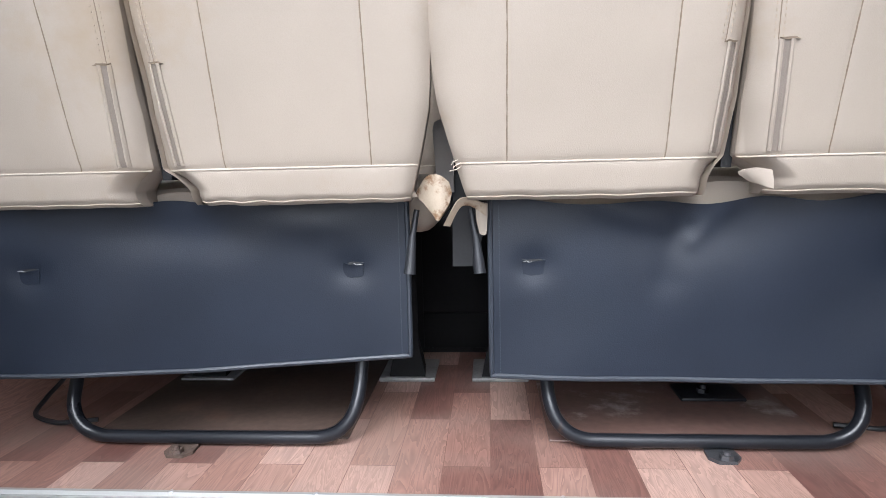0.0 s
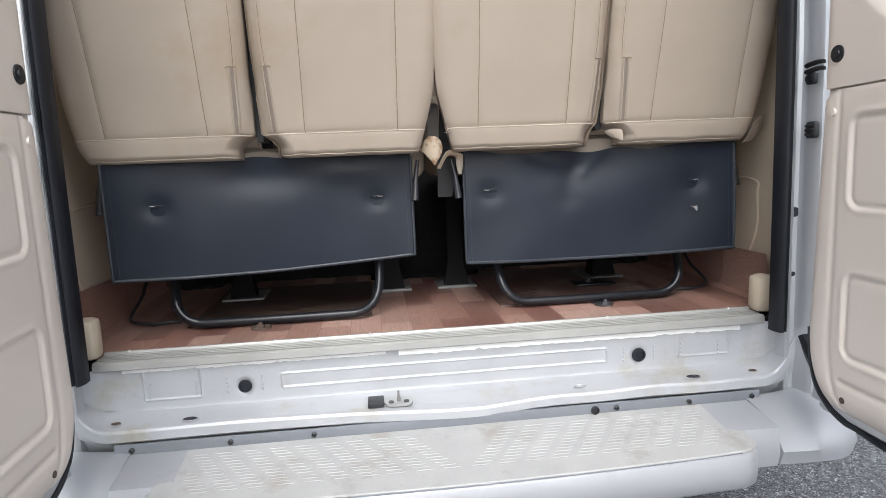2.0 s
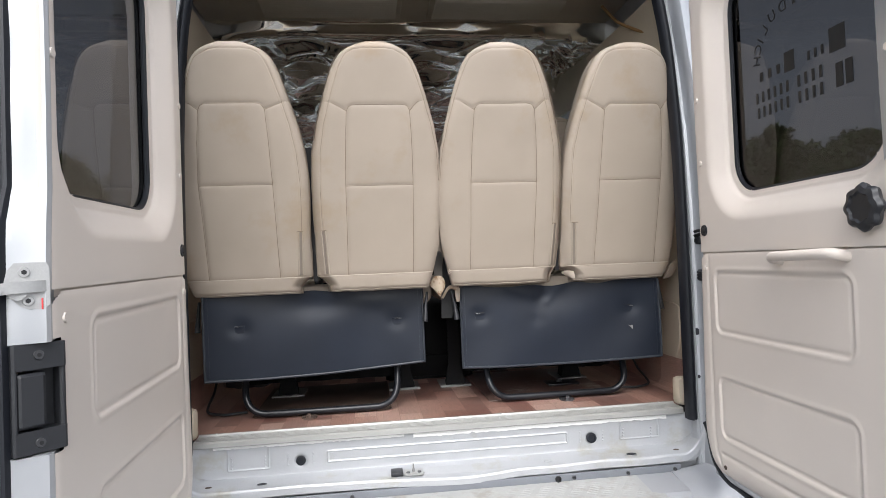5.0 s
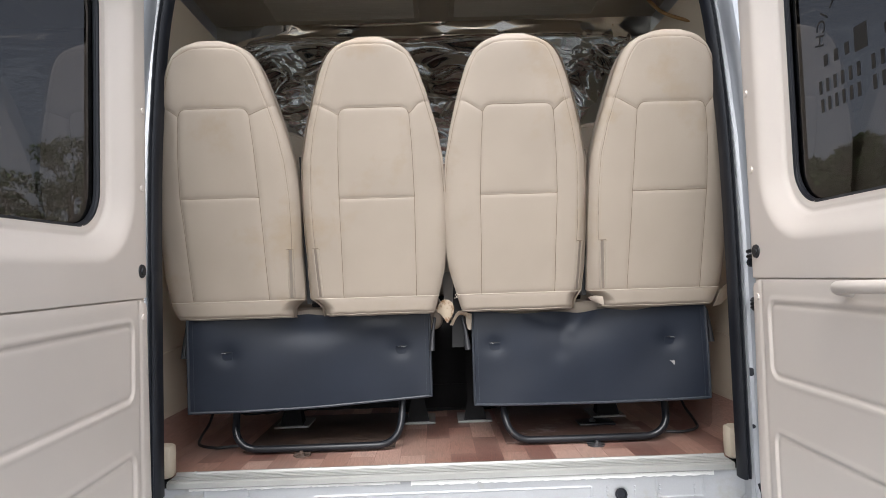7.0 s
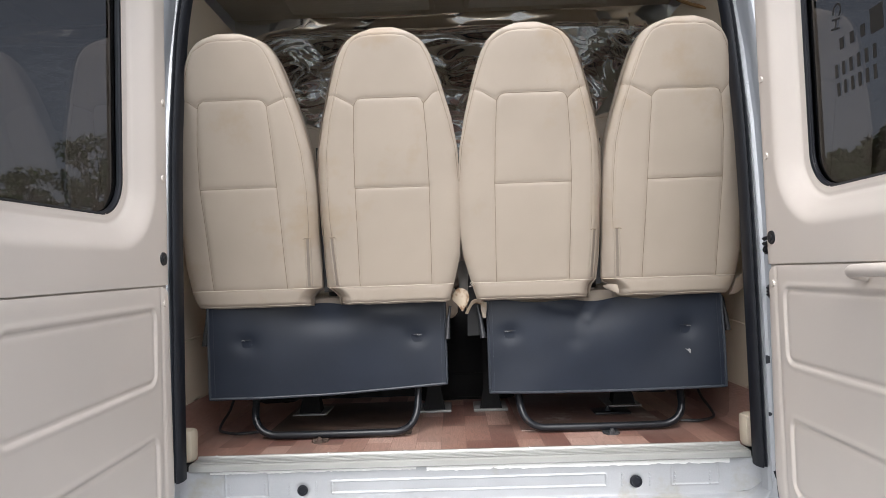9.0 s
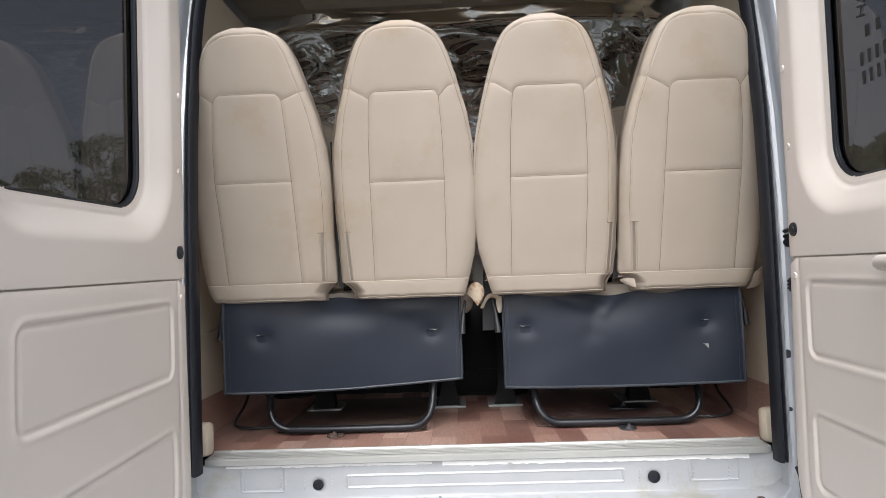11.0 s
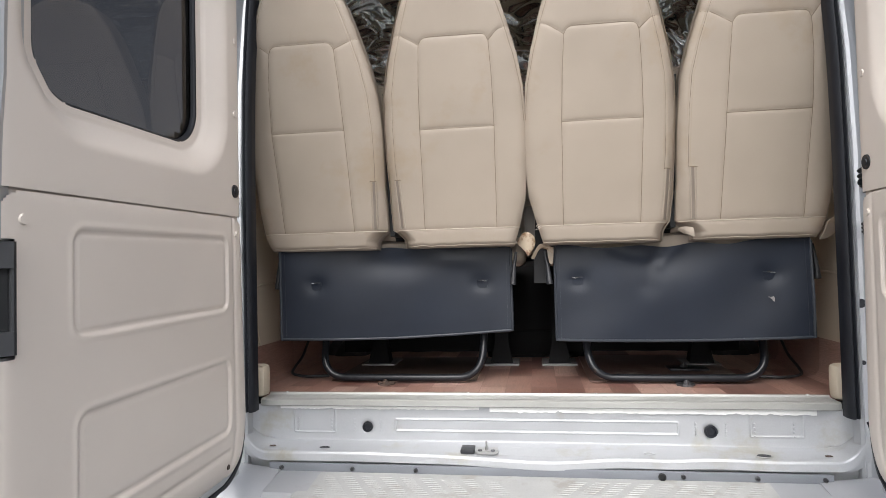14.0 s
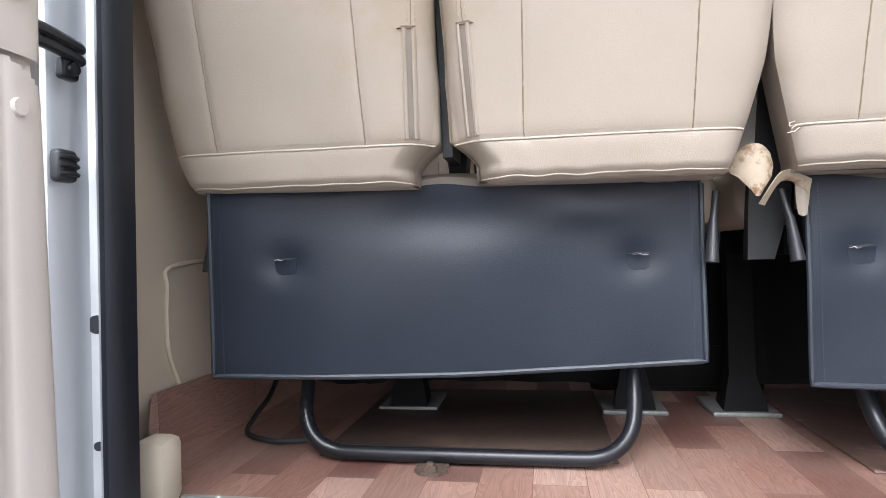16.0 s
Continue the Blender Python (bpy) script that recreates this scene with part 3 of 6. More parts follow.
LEN = 4.1
for s in (-1, 1):
    a, c = (0.875, 0.975)
    def sx(u, v):
        return (s * u, s * v) if s > 0 else (s * v, s * u)
    van_box("side_panel", (*sx(a, c), 0.02, LEN + 0.9, 0.36, 1.36), SILVER, "silver painted side panel")
    van_box("roof_rail", (*sx(a - 0.02, c - 0.02), 0.02, LEN, 1.93, 2.25), SILVER, "silver upper side panel")
    for y0, y1 in ((0.02, 0.42), (1.52, 1.64), (2.76, 2.90), (3.95, LEN)):
        van_box("window_pillar", (*sx(a + 0.004, c - 0.01), y0, y1, 1.36, 1.93), SILVER)
    for y0, y1 in ((0.42, 1.52), (1.64, 2.76), (2.90, 3.95)):
        van_box("side_window", (*sx(0.925, 0.932), y0, y1, 1.36, 1.93), SIDE_GLASS, "tinted side window", 0.0)
    # inner lining: pillar return, side wall, vinyl cove
    bm = bmesh.new()
    prof = [(0.765, -0.035), (0.79, -0.02), (0.835, 0.06), (0.852, 0.13), (0.856, 0.3), (0.856, 0.8)]
    prof = smooth_line([(x, y, 0) for x, y in prof], 4)
    rows = []
    for z, k in ((0.672, 0.0), (0.9, 0.0), (1.3, 0.0), (1.6, -0.006), (1.9, -0.03), (2.08, -0.06)):
        rows.append([(s * (p.x + k), p.y, z) for p in prof])
    loft(bm, rows, closed=False, cap=False)
    part("pillar_lining", bm, WALL_TRIM, van, "beige moulded pillar lining")
    van_box("side_lining", (*sx(0.852, 0.874), 0.8, LEN, 0.672, 1.34), WALL_TRIM, "beige side lining")
    van_box("upper_lining", (*sx(0.835, 0.856), 0.8, LEN, 1.94, 2.2), LINER, "olive upper side lining")
    # raised panel edge on the lining
    bm = bmesh.new()
    sweep(bm, smooth_line([(s * 0.853, 0.20, 0.80), (s * 0.851, 0.17, 0.86), (s * 0.851, 0.17, 0.95), (s * 0.853, 0.2, 0.99), (s * 0.857, 0.5, 1.0)], 5), 0.004, 6)
    part("lining_rib", bm, WALL_TRIM, van)
    # vinyl turned up the wall
    bm = bmesh.new()
    rows = []
    for y in (0.045, 0.12, 0.2, 0.5, 1.2, 2.4, LEN):
        x = 0.80 if y < 0.1 else 0.846
        up = 0.775 if y < 0.1 else 0.80
        rows.append([(s * (x - 0.05), y, 0.6845), (s * (x - 0.015), y, 0.690), (s * (x - 0.004), y, 0.706), (s * x, y, up)])
    loft(bm, rows, closed=False, cap=False)
    part("vinyl_skirting", bm, WOOD, van, "wood-print vinyl turned up the wall")
    van_box("kick_block", (*sx(0.752, 0.80), 0.005, 0.055, 0.676, 0.767), WALL_TRIM, "beige moulded corner block", 0.014)
    # outer rear corner of the body
    bm = bmesh.new()
    prof = [(0.764, -0.045), (0.767, -0.072), (0.773, -0.078), (0.7785, -0.0715), (0.787, -0.073), (0.793, -0.083), (0.798, -0.103), (0.806, -0.112), (0.822, -0.112), (0.84, -0.105), (0.858, -0.085), (0.90, -0.075), (0.945, -0.05), (0.972, 0.0), (0.975, 0.06), (0.90, 0.06), (0.80, 0.0)]
    rows = []
    for z, k in ((0.47, 0.0), (0.8, 0.0), (1.3, 0.0), (1.55, -0.006), (1.75, -0.02), (1.95, -0.042), (2.1, -0.07), (2.25, -0.11)):
        rows.append([(s * (x + k), y + 0.02 * max(0, z - 1.4), z) for x, y in prof])
    loft(bm, rows)
    part("rear_corner", bm, SILVER, van, "silver rear body corner", 30)
    # seal round the opening
    bm = bmesh.new()
    c = 0.756 if s < 0 else 0.7525
    line = smooth_line([(c, -0.072, 0.655), (c, -0.072, 1.0), (c, -0.07, 1.35), (c - 0.006, -0.068, 1.62), (c - 0.031, -0.064, 1.92), (0.668, -0.06, 2.1), (0.5, -0.055, 2.19), (0.0, -0.05, 2.21)], 8)
    rows = []
    for i, p in enumerate(line):
        d = (line[min(i + 1, len(line) - 1)] - line[max(i - 1, 0)]).normalized()
        o = Vector((d.z, 0, -d.x))
        rows.append([Vector((s * q.x, q.y, q.z)) for q in (p + o * 0.013 + Vector((0, 0.012, 0)), p + o * 0.014 + Vector((0, -0.006, 0)), p + o * 0.008 + Vector((0, -0.014, 0)), p + o * 0.003 + Vector((0, -0.009, 0)),
                     p - o * 0.003 + Vector((0, -0.02, 0)), p - o * 0.010 + Vector((0, -0.016, 0)), p - o * 0.014 + Vector((0, 0.0, 0)), p - o * 0.013 + Vector((0, 0.02, 0)))])
    loft(bm, rows)
    part("door_seal", bm, RUBBER, van, "black rubber door seal", 50)
    # check strap, striker and plugs on the pillar
    bm = bmesh.new()
    for dz in (0.0, 0.013):
        sweep(bm, smooth_line([(s * 0.772, -0.21 if s < 0 else -0.155, 1.224 + dz), (s * 0.774, -0.15 if s < 0 else -0.135, 1.226 + dz), (s * 0.776, -0.105, 1.224 + dz), (s * 0.777, -0.096, 1.222 + dz)], 5), 0.0065 if s < 0 else 0.0036, 10, flat=1.5)
    part("check_strap", bm, PLASTIC, van, "black door check strap")
    bm = bmesh.new()
    box(bm, *sx(0.772, 0.786), -0.124, -0.100, 1.196, 1.220, 0.005, 3)
    rod(bm, (s * 0.772, -0.112, 1.208), (s * 0.768, -0.112, 1.208), 0.008, 0.007, 14)
    part("strap_bracket", bm, BLACK_STEEL, van, "black strap bracket")
    bm = bmesh.new()
    box(bm, *sx(0.774, 0.79), -0.130, -0.102, 1.084, 1.120, 0.006, 3)
    for dz in (-0.009, 0.0, 0.009):
        sweep(bm, smooth_line([(s * 0.776, -0.129, 1.102 + dz), (s * 0.7735, -0.122, 1.102 + dz), (s * 0.7735, -0.110, 1.102 + dz), (s * 0.776, -0.103, 1.102 + dz)], 4), 0.003, 8)
    part("striker", bm, PLASTIC, van, "black pillar striker block")
    for z, r in ((0.925, 0.012), (0.785, 0.006)):
        bm = bmesh.new()
        rod(bm, (s * 0.781, -0.060, z), (s * 0.780, -0.0735, z), r, r * 0.9)
        part("plug", bm, RUBBER, van)
    # wheel
    wheel = part("wheel", rod(bmesh.new(), (s * 0.66, 0.95, 0.40), (s * 0.90, 0.95, 0.40), 0.21, n=28), RIM, van, "rear wheel")
    bm = bmesh.new()
    rows = []
    for k in range(36):
        t = 2 * math.pi * k / 36
        rows.append([Vector((s * x, 0.95 + r * math.cos(t), 0.40 + r * math.sin(t))) for x, r in ((0.66, 0.21), (0.655, 0.29), (0.67, 0.335), (0.70, 0.345), (0.72, 0.338), (0.74, 0.345), (0.78, 0.347), (0.80, 0.338), (0.82, 0.345), (0.86, 0.335), (0.885, 0.30), (0.885, 0.21))])
    rows.append(rows[0])
    loft(bm, rows, closed=True, cap=False)
    part("tyre", bm, RUBBER, wheel, "black rubber tyre")

van_box("roof", (-0.955, 0.955, 0.0, LEN, 2.25, 2.32), SILVER, "silver roof", 0.03)
van_box("rear_header", (-0.86, 0.86, -0.045, 0.0, 2.215, 2.29), SILVER, "silver rear roof header", 0.01)
van_box("underbody", (-0.84, 0.84, 0.06, LEN, 0.47, 0.60), DULL_BLACK, "dark underbody", 0.0)
van_box("front_bulkhead", (-0.97, 0.97, LEN + 0.8, LEN + 0.9, 0.36, 1.36), SILVER, "front panel below the windscreen", 0.02)
bm = bmesh.new()
loft(bm, [[(-0.93, LEN + 0.85, 1.36), (0.93, LEN + 0.85, 1.36), (0.93, LEN + 0.858, 1.366), (-0.93, LEN + 0.858, 1.366)], [(-0.84, LEN, 2.22), (0.84, LEN, 2.22), (0.84, LEN + 0.008, 2.226), (-0.84, LEN + 0.008, 2.226)]])
part("windscreen", bm, CLEAR, van, "clear windscreen").visible_shadow = False

# floor
van_box("floor_deck", (-0.86, 0.86, 0.02, LEN + 0.8, 0.60, 0.668), DULL_BLACK, "dark floor deck", 0.0)
bm = bmesh.new()
box(bm, -0.80, 0.80, 0.044, LEN + 0.8, 0.670, 0.6835, 0.0)
part("floor_vinyl", bm, WOOD, van, "red-brown wood-print vinyl floor, scuffed")
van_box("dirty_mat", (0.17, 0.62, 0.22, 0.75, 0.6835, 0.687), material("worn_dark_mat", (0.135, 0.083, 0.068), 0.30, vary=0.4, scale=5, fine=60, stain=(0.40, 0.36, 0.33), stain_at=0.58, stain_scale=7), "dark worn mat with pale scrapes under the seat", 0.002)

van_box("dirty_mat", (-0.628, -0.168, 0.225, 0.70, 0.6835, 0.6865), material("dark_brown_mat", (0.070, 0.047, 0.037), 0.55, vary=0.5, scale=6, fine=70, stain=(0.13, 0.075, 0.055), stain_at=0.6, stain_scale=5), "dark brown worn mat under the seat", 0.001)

# headlining
van_box("headlining", (-0.86, 0.86, 0.0, 0.715, 2.20, 2.235), LINER, "olive headlining", 0.004)
nx, ny = 300, 460
X, Y = np.meshgrid(np.linspace(-0.875, 0.875, nx), np.linspace(0.70, 3.95, ny))
WX, WY = X + 0.07 * lumps(X, Y, 31, 0.8), Y + 0.07 * lumps(X, Y, 32, 0.8)
flank = np.clip((np.abs(X) - 0.30) / 0.35, 0, 1)
# wide cross waves in the middle, crumpled folds towards the sides
Zc = 2.160 - 0.06 * (np.abs(X) / 0.875) ** 5 + 0.012 * lumps(WX * 0.4, WY, 5, 0.8) + 0.026 * lumps(WX * 0.28, WY, 6, 0.32) * np.clip(0.75 + 0.6 * lumps(X, Y, 40, 1.0), 0.1, 1.3)
Zc = Zc + flank * (0.022 * lumps(WX, WY * 0.8, 7, 0.30) + 0.005 * lumps(WX, WY, 8, 0.13))
for seed_, size_, wd_, amp_ in ((12, 0.7, 0.06, 0.020), (17, 0.5, 0.06, 0.015), (23, 0.9, 0.035, 0.012)):
    Zc = Zc - amp_ * (0.25 + 0.75 * flank) * np.exp(-(lumps(WX * 0.7, WY, seed_, size_) / wd_) ** 2) * np.clip(0.5 + lumps(X, Y, seed_ + 1, 0.9), 0, 1)
# sharp cross folds that catch the daylight
for seed_, size_, wd_, amp_ in ((51, 0.50, 0.050, 0.022), (57, 0.38, 0.060, 0.016), (63, 0.70, 0.030, 0.020)):
    Zc = Zc - amp_ * np.exp(-(lumps(WX * 0.38, WY, seed_, size_) / wd_) ** 2) * np.clip(0.35 + 1.1 * lumps(X, Y, seed_ + 1, 0.6), 0, 1)
# drawn in at the buttons that hold it up
for bx, by in ((-0.12, 1.25), (0.10, 1.23), (-0.10, 1.75), (0.12, 1.72), (-0.46, 1.12), (0.48, 1.15), (0.0, 2.4)):
    rr = np.hypot((X - bx) / 0.085, (Y - by) / 0.12)
    Zc = Zc + 0.034 * np.exp(-rr ** 2) - 0.010 * np.exp(-((rr - 1.7) / 0.5) ** 2)
# the rolled near edge
Zc = 2.160 - 0.06 * (np.abs(X) / 0.875) ** 5 + (Zc - 2.160 + 0.06 * (np.abs(X) / 0.875) ** 5) * np.clip((Y - 0.70) / 0.22, 0, 1)
edge_y = 0.725 + 0.018 * lumps(X, X * 0, 3, 1.2)
Zc = Zc - 0.010 * np.exp(-((Y - edge_y - 0.02) / 0.02) ** 2)
near = np.clip((Y - 0.70) / (edge_y - 0.70), 0, 1)
Zc = 2.2005 + (Zc - 2.2005) * near * near * (3 - 2 * near)
verts = list(zip(X.ravel().tolist(), Y.ravel().tolist(), Zc.ravel().tolist()))
faces = [(j * nx + i, (j + 1) * nx + i, (j + 1) * nx + i + 1, j * nx + i + 1) for j in range(ny - 1) for i in range(nx - 1)]
part("ceiling_film", array_mesh(verts, faces, FILM, 180), FILM, van, "wrinkled glossy plastic film over the olive headlining")
for x0 in (-0.62, 0.05):
    vent = van_box("ceiling_vent", (x0, x0 + 0.56, 0.42, 0.64, 2.188, 2.20), LINER, "brown ceiling air vent", 0.004)
    for k in range(9):
        bm = bmesh.new()
        box(bm, x0 + 0.02, x0 + 0.54, 0.445 + k * 0.02, 0.453 + k * 0.02, 2.176, 2.19, 0.001, rot=Matrix.Rotation(radians(25), 3, "X"))
        part("slat", bm, LINER, vent)
bm = bmesh.new()
rope = smooth_line([(0.83, 0.20, 1.96), (0.80, 0.32, 2.03), (0.78, 0.42, 2.1), (0.76, 0.5, 2.19)], 8)
sweep(bm, rope, 0.006, 8)
part("rope", bm, ROPE, van, "brown rope along the lining")

# ---- the van: sill ----
bm = bmesh.new()
prof = [(0.049, 0.685), (0.043, 0.685), (0.041, 0.6795)]
for k in range(4):
    y = 0.037 - k * 0.0125
    prof += [(y, 0.6795), (y - 0.001, 0.6745), (y - 0.0055, 0.6745), (y - 0.0065, 0.6795)]
prof += [(-0.015, 0.679), (-0.020, 0.6755), (-0.021, 0.6615), (-0.018, 0.6590), (0.002, 0.6590), (0.049, 0.672)]
loft(bm, [[(x, y, z) for y, z in prof] for x in (-0.752, -0.3, 0.3, 0.752)])
plate = part("sill_plate", bm, ALU, van, "ribbed aluminium sill plate", 20)
for x in (-0.70, -0.387, -0.174, 0.172, 0.39, 0.70):
    bm = bmesh.new()
    rod(bm, (x, 0.045, 0.683), (x, 0.045, 0.6868), 0.0048, 0.0030, 12)
    part("screw", bm, ZINC, plate)

nx = 800
# sill face, ledge and lip as one pressed panel
prof = [(-0.002, 0.664), (-0.002, 0.648), (-0.001, 0.60), (0.0, 0.566), (-0.001, 0.5628), (-0.005, 0.5618), (-0.022, 0.5600), (-0.045, 0.557), (-0.068, 0.5535), (-0.0745, 0.551), (-0.0775, 0.546), (-0.078, 0.528), (-0.074, 0.524), (-0.06, 0.522), (-0.05, 0.50), (-0.05, 0.47)]
fine = []
for (y0, z0), (y1, z1) in zip(prof, prof[1:]):
    k = max(1, int(math.hypot(y1 - y0, z1 - z0) / 0.0018))
    fine += [(y0 + (y1 - y0) * i / k, z0 + (z1 - z0) * i / k) for i in range(k)]
fine.append(prof[-1])
P = np.array(fine)
xs = np.linspace(-0.80, 0.80, nx)
XX, PY = np.meshgrid(xs, P[:, 0])
_, PZ = np.meshgrid(xs, P[:, 1])
face = np.clip((PZ - 0.563) / 0.006, 0, 1)
ledge = np.clip((0.57 - PZ) / 0.008, 0, 1) * np.clip((PZ - 0.52) / 0.01, 0, 1)
DY = np.zeros_like(XX)
for (x0, x1, z0, z1) in ((-0.66, -0.542, 0.584, 0.70), (0.545, 0.672, 0.588, 0.70), (-0.37, 0.37, 0.590, 0.622)):
    d = round_box_distance(XX, PZ, x0, x1, z0, z1, 0.004)
    DY = DY - face * 0.0024 * np.exp(-(d / 0.0020) ** 2) + face * 0.0008 / (1 + np.exp(np.clip(d / 0.001, -40, 40)))
DY += face * 0.0006 * lumps(XX, PZ, 8, 0.3)
ends = np.clip((np.abs(XX) - 0.70) / 0.075, 0, 1.4)
DY -= 0.038 * ends ** 2.4 * face
DZ = ledge * (0.010 * np.exp(-((XX - 0.02) / 0.17) ** 2) * np.clip((-PY - 0.03) / 0.03, 0, 1) * (-1) + 0.0013 * lumps(XX, PY, 9, 0.3) * np.clip((-PY - 0.03) / 0.03, 0, 1) + 0.055 * ends ** 3)
DY2 = ledge * 0.010 * np.exp(-((XX + 0.02) / 0.22) ** 2) * np.clip((-PY - 0.06) / 0.015, 0, 1) * (-1)
for hx in (-0.45, 0.45):
    DY += 0.006 * np.exp(-(np.hypot(XX - hx, PZ - 0.60) / 0.017) ** 4)
V = np.stack([XX, PY + DY + DY2, PZ + DZ], -1).reshape(-1, 3)
rows_n = len(P)
faces = [(j * nx + i, j * nx + i + 1, (j + 1) * nx + i + 1, (j + 1) * nx + i) for j in range(rows_n - 1) for i in range(nx - 1)]
sill = part("rear_sill", array_mesh(V.tolist(), faces, SILL, 35), SILL, van, "pressed silver rear sill with scuffed paint")
bm = bmesh.new()
box(bm, -0.77, 0.77, 0.012, 0.06, 0.47, 0.65, 0.0)
part("sill_core", bm, DULL_BLACK, sill)


def washer(x, y, z, r, m, parent, axis="y", name="grommet", sink=True, label=""):
    bm = bmesh.new()
    rows = []
    for rr, h in ((r, 0.0), (r * 0.96, 0.004), (r * 0.72, 0.0045), (r * 0.62, 0.0), (r * 0.5, -0.004 if sink else 0.001), (0.001, -0.005 if sink else 0.003)):
        ring = []
        for k in range(20):
            a = 2 * math.pi * k / 20
            ring.append((x + rr * math.cos(a), y - h, z + rr * math.sin(a)) if axis == "y" else (x + rr * math.cos(a), y + 0.6 * rr * math.sin(a), z + 0.3 * h))
        rows.append(ring)
    loft(bm, rows)
    return part(name, bm, m, parent, label)


washer(-0.45, -0.001, 0.60, 0.0145, RUBBER, sill, label="black rubber grommet")
washer(0.45, -0.001, 0.60, 0.0165, RUBBER, sill, label="black rubber grommet")
for x, r in ((-0.555, 0.018), (0.556, 0.020)):
    washer(x, -0.055, 0.5562, r, SILL, sill, "z", "plug_rim")
    washer(x, -0.056, 0.5572, r * 0.82, RUBBER, sill, "z", "plug", False, "black rubber ledge plug")
for x in (-0.705, 0.705):
    washer(x, -0.05, 0.5575, 0.0095, RUST, sill, "z", "bolt", False, "rusty bolt")
washer(0.29, -0.05, 0.5555, 0.014, SILL, sill, "z", "drain_lip", False)
for x0, x1, z0, z1 in ((-0.70, -0.140, 0.6490, 0.6585), (-0.112, 0.70, 0.6440, 0.6585)):
    rng = random.Random(int(x1 * 100))
    bm = bmesh.new()
    n = 90
    rows = [[(x0 + (x1 - x0) * k / n, -0.0065, z1 - rng.uniform(0, 0.0015)), (x0 + (x1 - x0) * k / n, -0.0065, z0 + 0.0005 * math.sin(k * 0.37) + rng.uniform(-0.0008, 0.0014) * (4 if rng.random() > 0.93 else 1))] for k in range(n + 1)]
    rows = [[(a[0], -0.0035, a[2]), a, b_, (b_[0], -0.0035, b_[2])] for a, b_ in rows]
    loft(bm, rows)
    part("filler_strip", bm, WHITE, sill, "chipped white sealer strip")
for x0, z0 in [(px, pz) for px in (-0.648, -0.553, -0.487, -0.413, 0.413, 0.487, 0.555, 0.648) for pz in (0.59, 0.60, 0.61, 0.62)]:
    bm = bmesh.new()
    bmesh.ops.create_icosphere(bm, subdivisions=1, radius=0.0028)
    bmesh.ops.translate(bm, verts=bm.verts, vec=(x0, -0.0012, z0))
    part("weld_spot", bm, SILL, sill)
# latch in the ledge
bm = bmesh.new()
box(bm, -0.185, -0.150, -0.072, -0.028, 0.552, 0.5635, 0.002)
latch = part("lock_striker", bm, PLASTIC, van, "black lock striker on the sill ledge")
bm = bmesh.new()
outline = [(-0.147, -0.036), (-0.149, -0.060), (-0.144, -0.069), (-0.136, -0.073), (-0.100, -0.073), (-0.092, -0.069), (-0.088, -0.060), (-0.090, -0.036)]
loft(bm, [[(x, y, z + 0.1 * (y + 0.05)) for x, y in outline] for z in (0.5545, 0.5590)])
keeper = part("keeper_plate", bm, ZINC, latch, "dull zinc keeper plate")
for x in (-0.135, -0.102):
    bm = bmesh.new()
    rod(bm, (x, -0.060, 0.557), (x, -0.060, 0.5605), 0.0062, 0.0052, 12)
    part("screw", bm, DARK_SCREW, keeper)
bm = bmesh.new()
rod(bm, (-0.1185, -0.055, 0.557), (-0.1185, -0.0545, 0.567), 0.0042)
rod(bm, (-0.1185, -0.0545, 0.567), (-0.1185, -0.054, 0.5815), 0.0026)
part("pin", bm, DULL_STEEL, latch, "dull steel striker pin")

# ---- the van: bumper ----
def bumper_plan(x):
    """Depth of the step's front edge."""
    return -0.272 - 0.026 * (1 - (x / 0.6) ** 2)


bm = bmesh.new()
rows = []
for k in range(61):
    x = -0.60 + 1.2 * k / 60
    e = max(0.0, (abs(x) - 0.545) / 0.055)
    front = bumper_plan(x) + 0.055 * (1 - math.sqrt(max(0, 1 - e * e)))
    top = 0.479 - 0.004 * e
    rows.append([(x, -0.07, 0.502), (x, -0.105, 0.4975), (x, -0.16, 0.490), (x, front + 0.035, top + 0.003), (x, front + 0.012, top + 0.0005), (x, front + 0.004, top - 0.0015), (x, front, top - 0.006),
                 (x, front - 0.004, top - 0.04), (x, front + 0.002, top - 0.072), (x, front + 0.014, top - 0.082), (x, front + 0.05, top - 0.09), (x, -0.07, 0.385)])
loft(bm, rows)
bumper = part("rear_bumper", bm, BUMPER, van, "silver rear bumper with a scuffed step", 40)
bm = bmesh.new()
rows = []
for k in range(49):
    x = -0.588 + 1.176 * k / 48
    e = max(0.0, (abs(x) - 0.545) / 0.05)
    front = bumper_plan(x) + 0.045 * (1 - math.sqrt(max(0, 1 - e * e)))
    rows.append([(x, -0.080, 0.5035), (x, -0.16, 0.4935), (x, front + 0.030, 0.4835), (x, front + 0.007, 0.4815), (x, front + 0.0045, 0.4795), (x, front + 0.006, 0.475), (x, -0.08, 0.475)])
loft(bm, rows)
tread = part("step_pad", bm, STEP, van, "worn pale step pad", 30)
for s in (-1, 1):
    # recessed shoulders of the step
    bm = bmesh.new()
    rows = []
    for x in (0.555, 0.60, 0.64, 0.668):
        rows.append([(s * x, -0.08, 0.5035), (s * x, -0.15, 0.4950), (s * x, -0.190, 0.4905), (s * x, -0.200, 0.487), (s * x, -0.205, 0.478), (s * x, -0.207, 0.43), (s * x, -0.20, 0.402), (s * x, -0.08, 0.40)])
    loft(bm, rows)
    part("step_shoulder", bm, BUMPER, van, "silver recessed end of the step", 40)
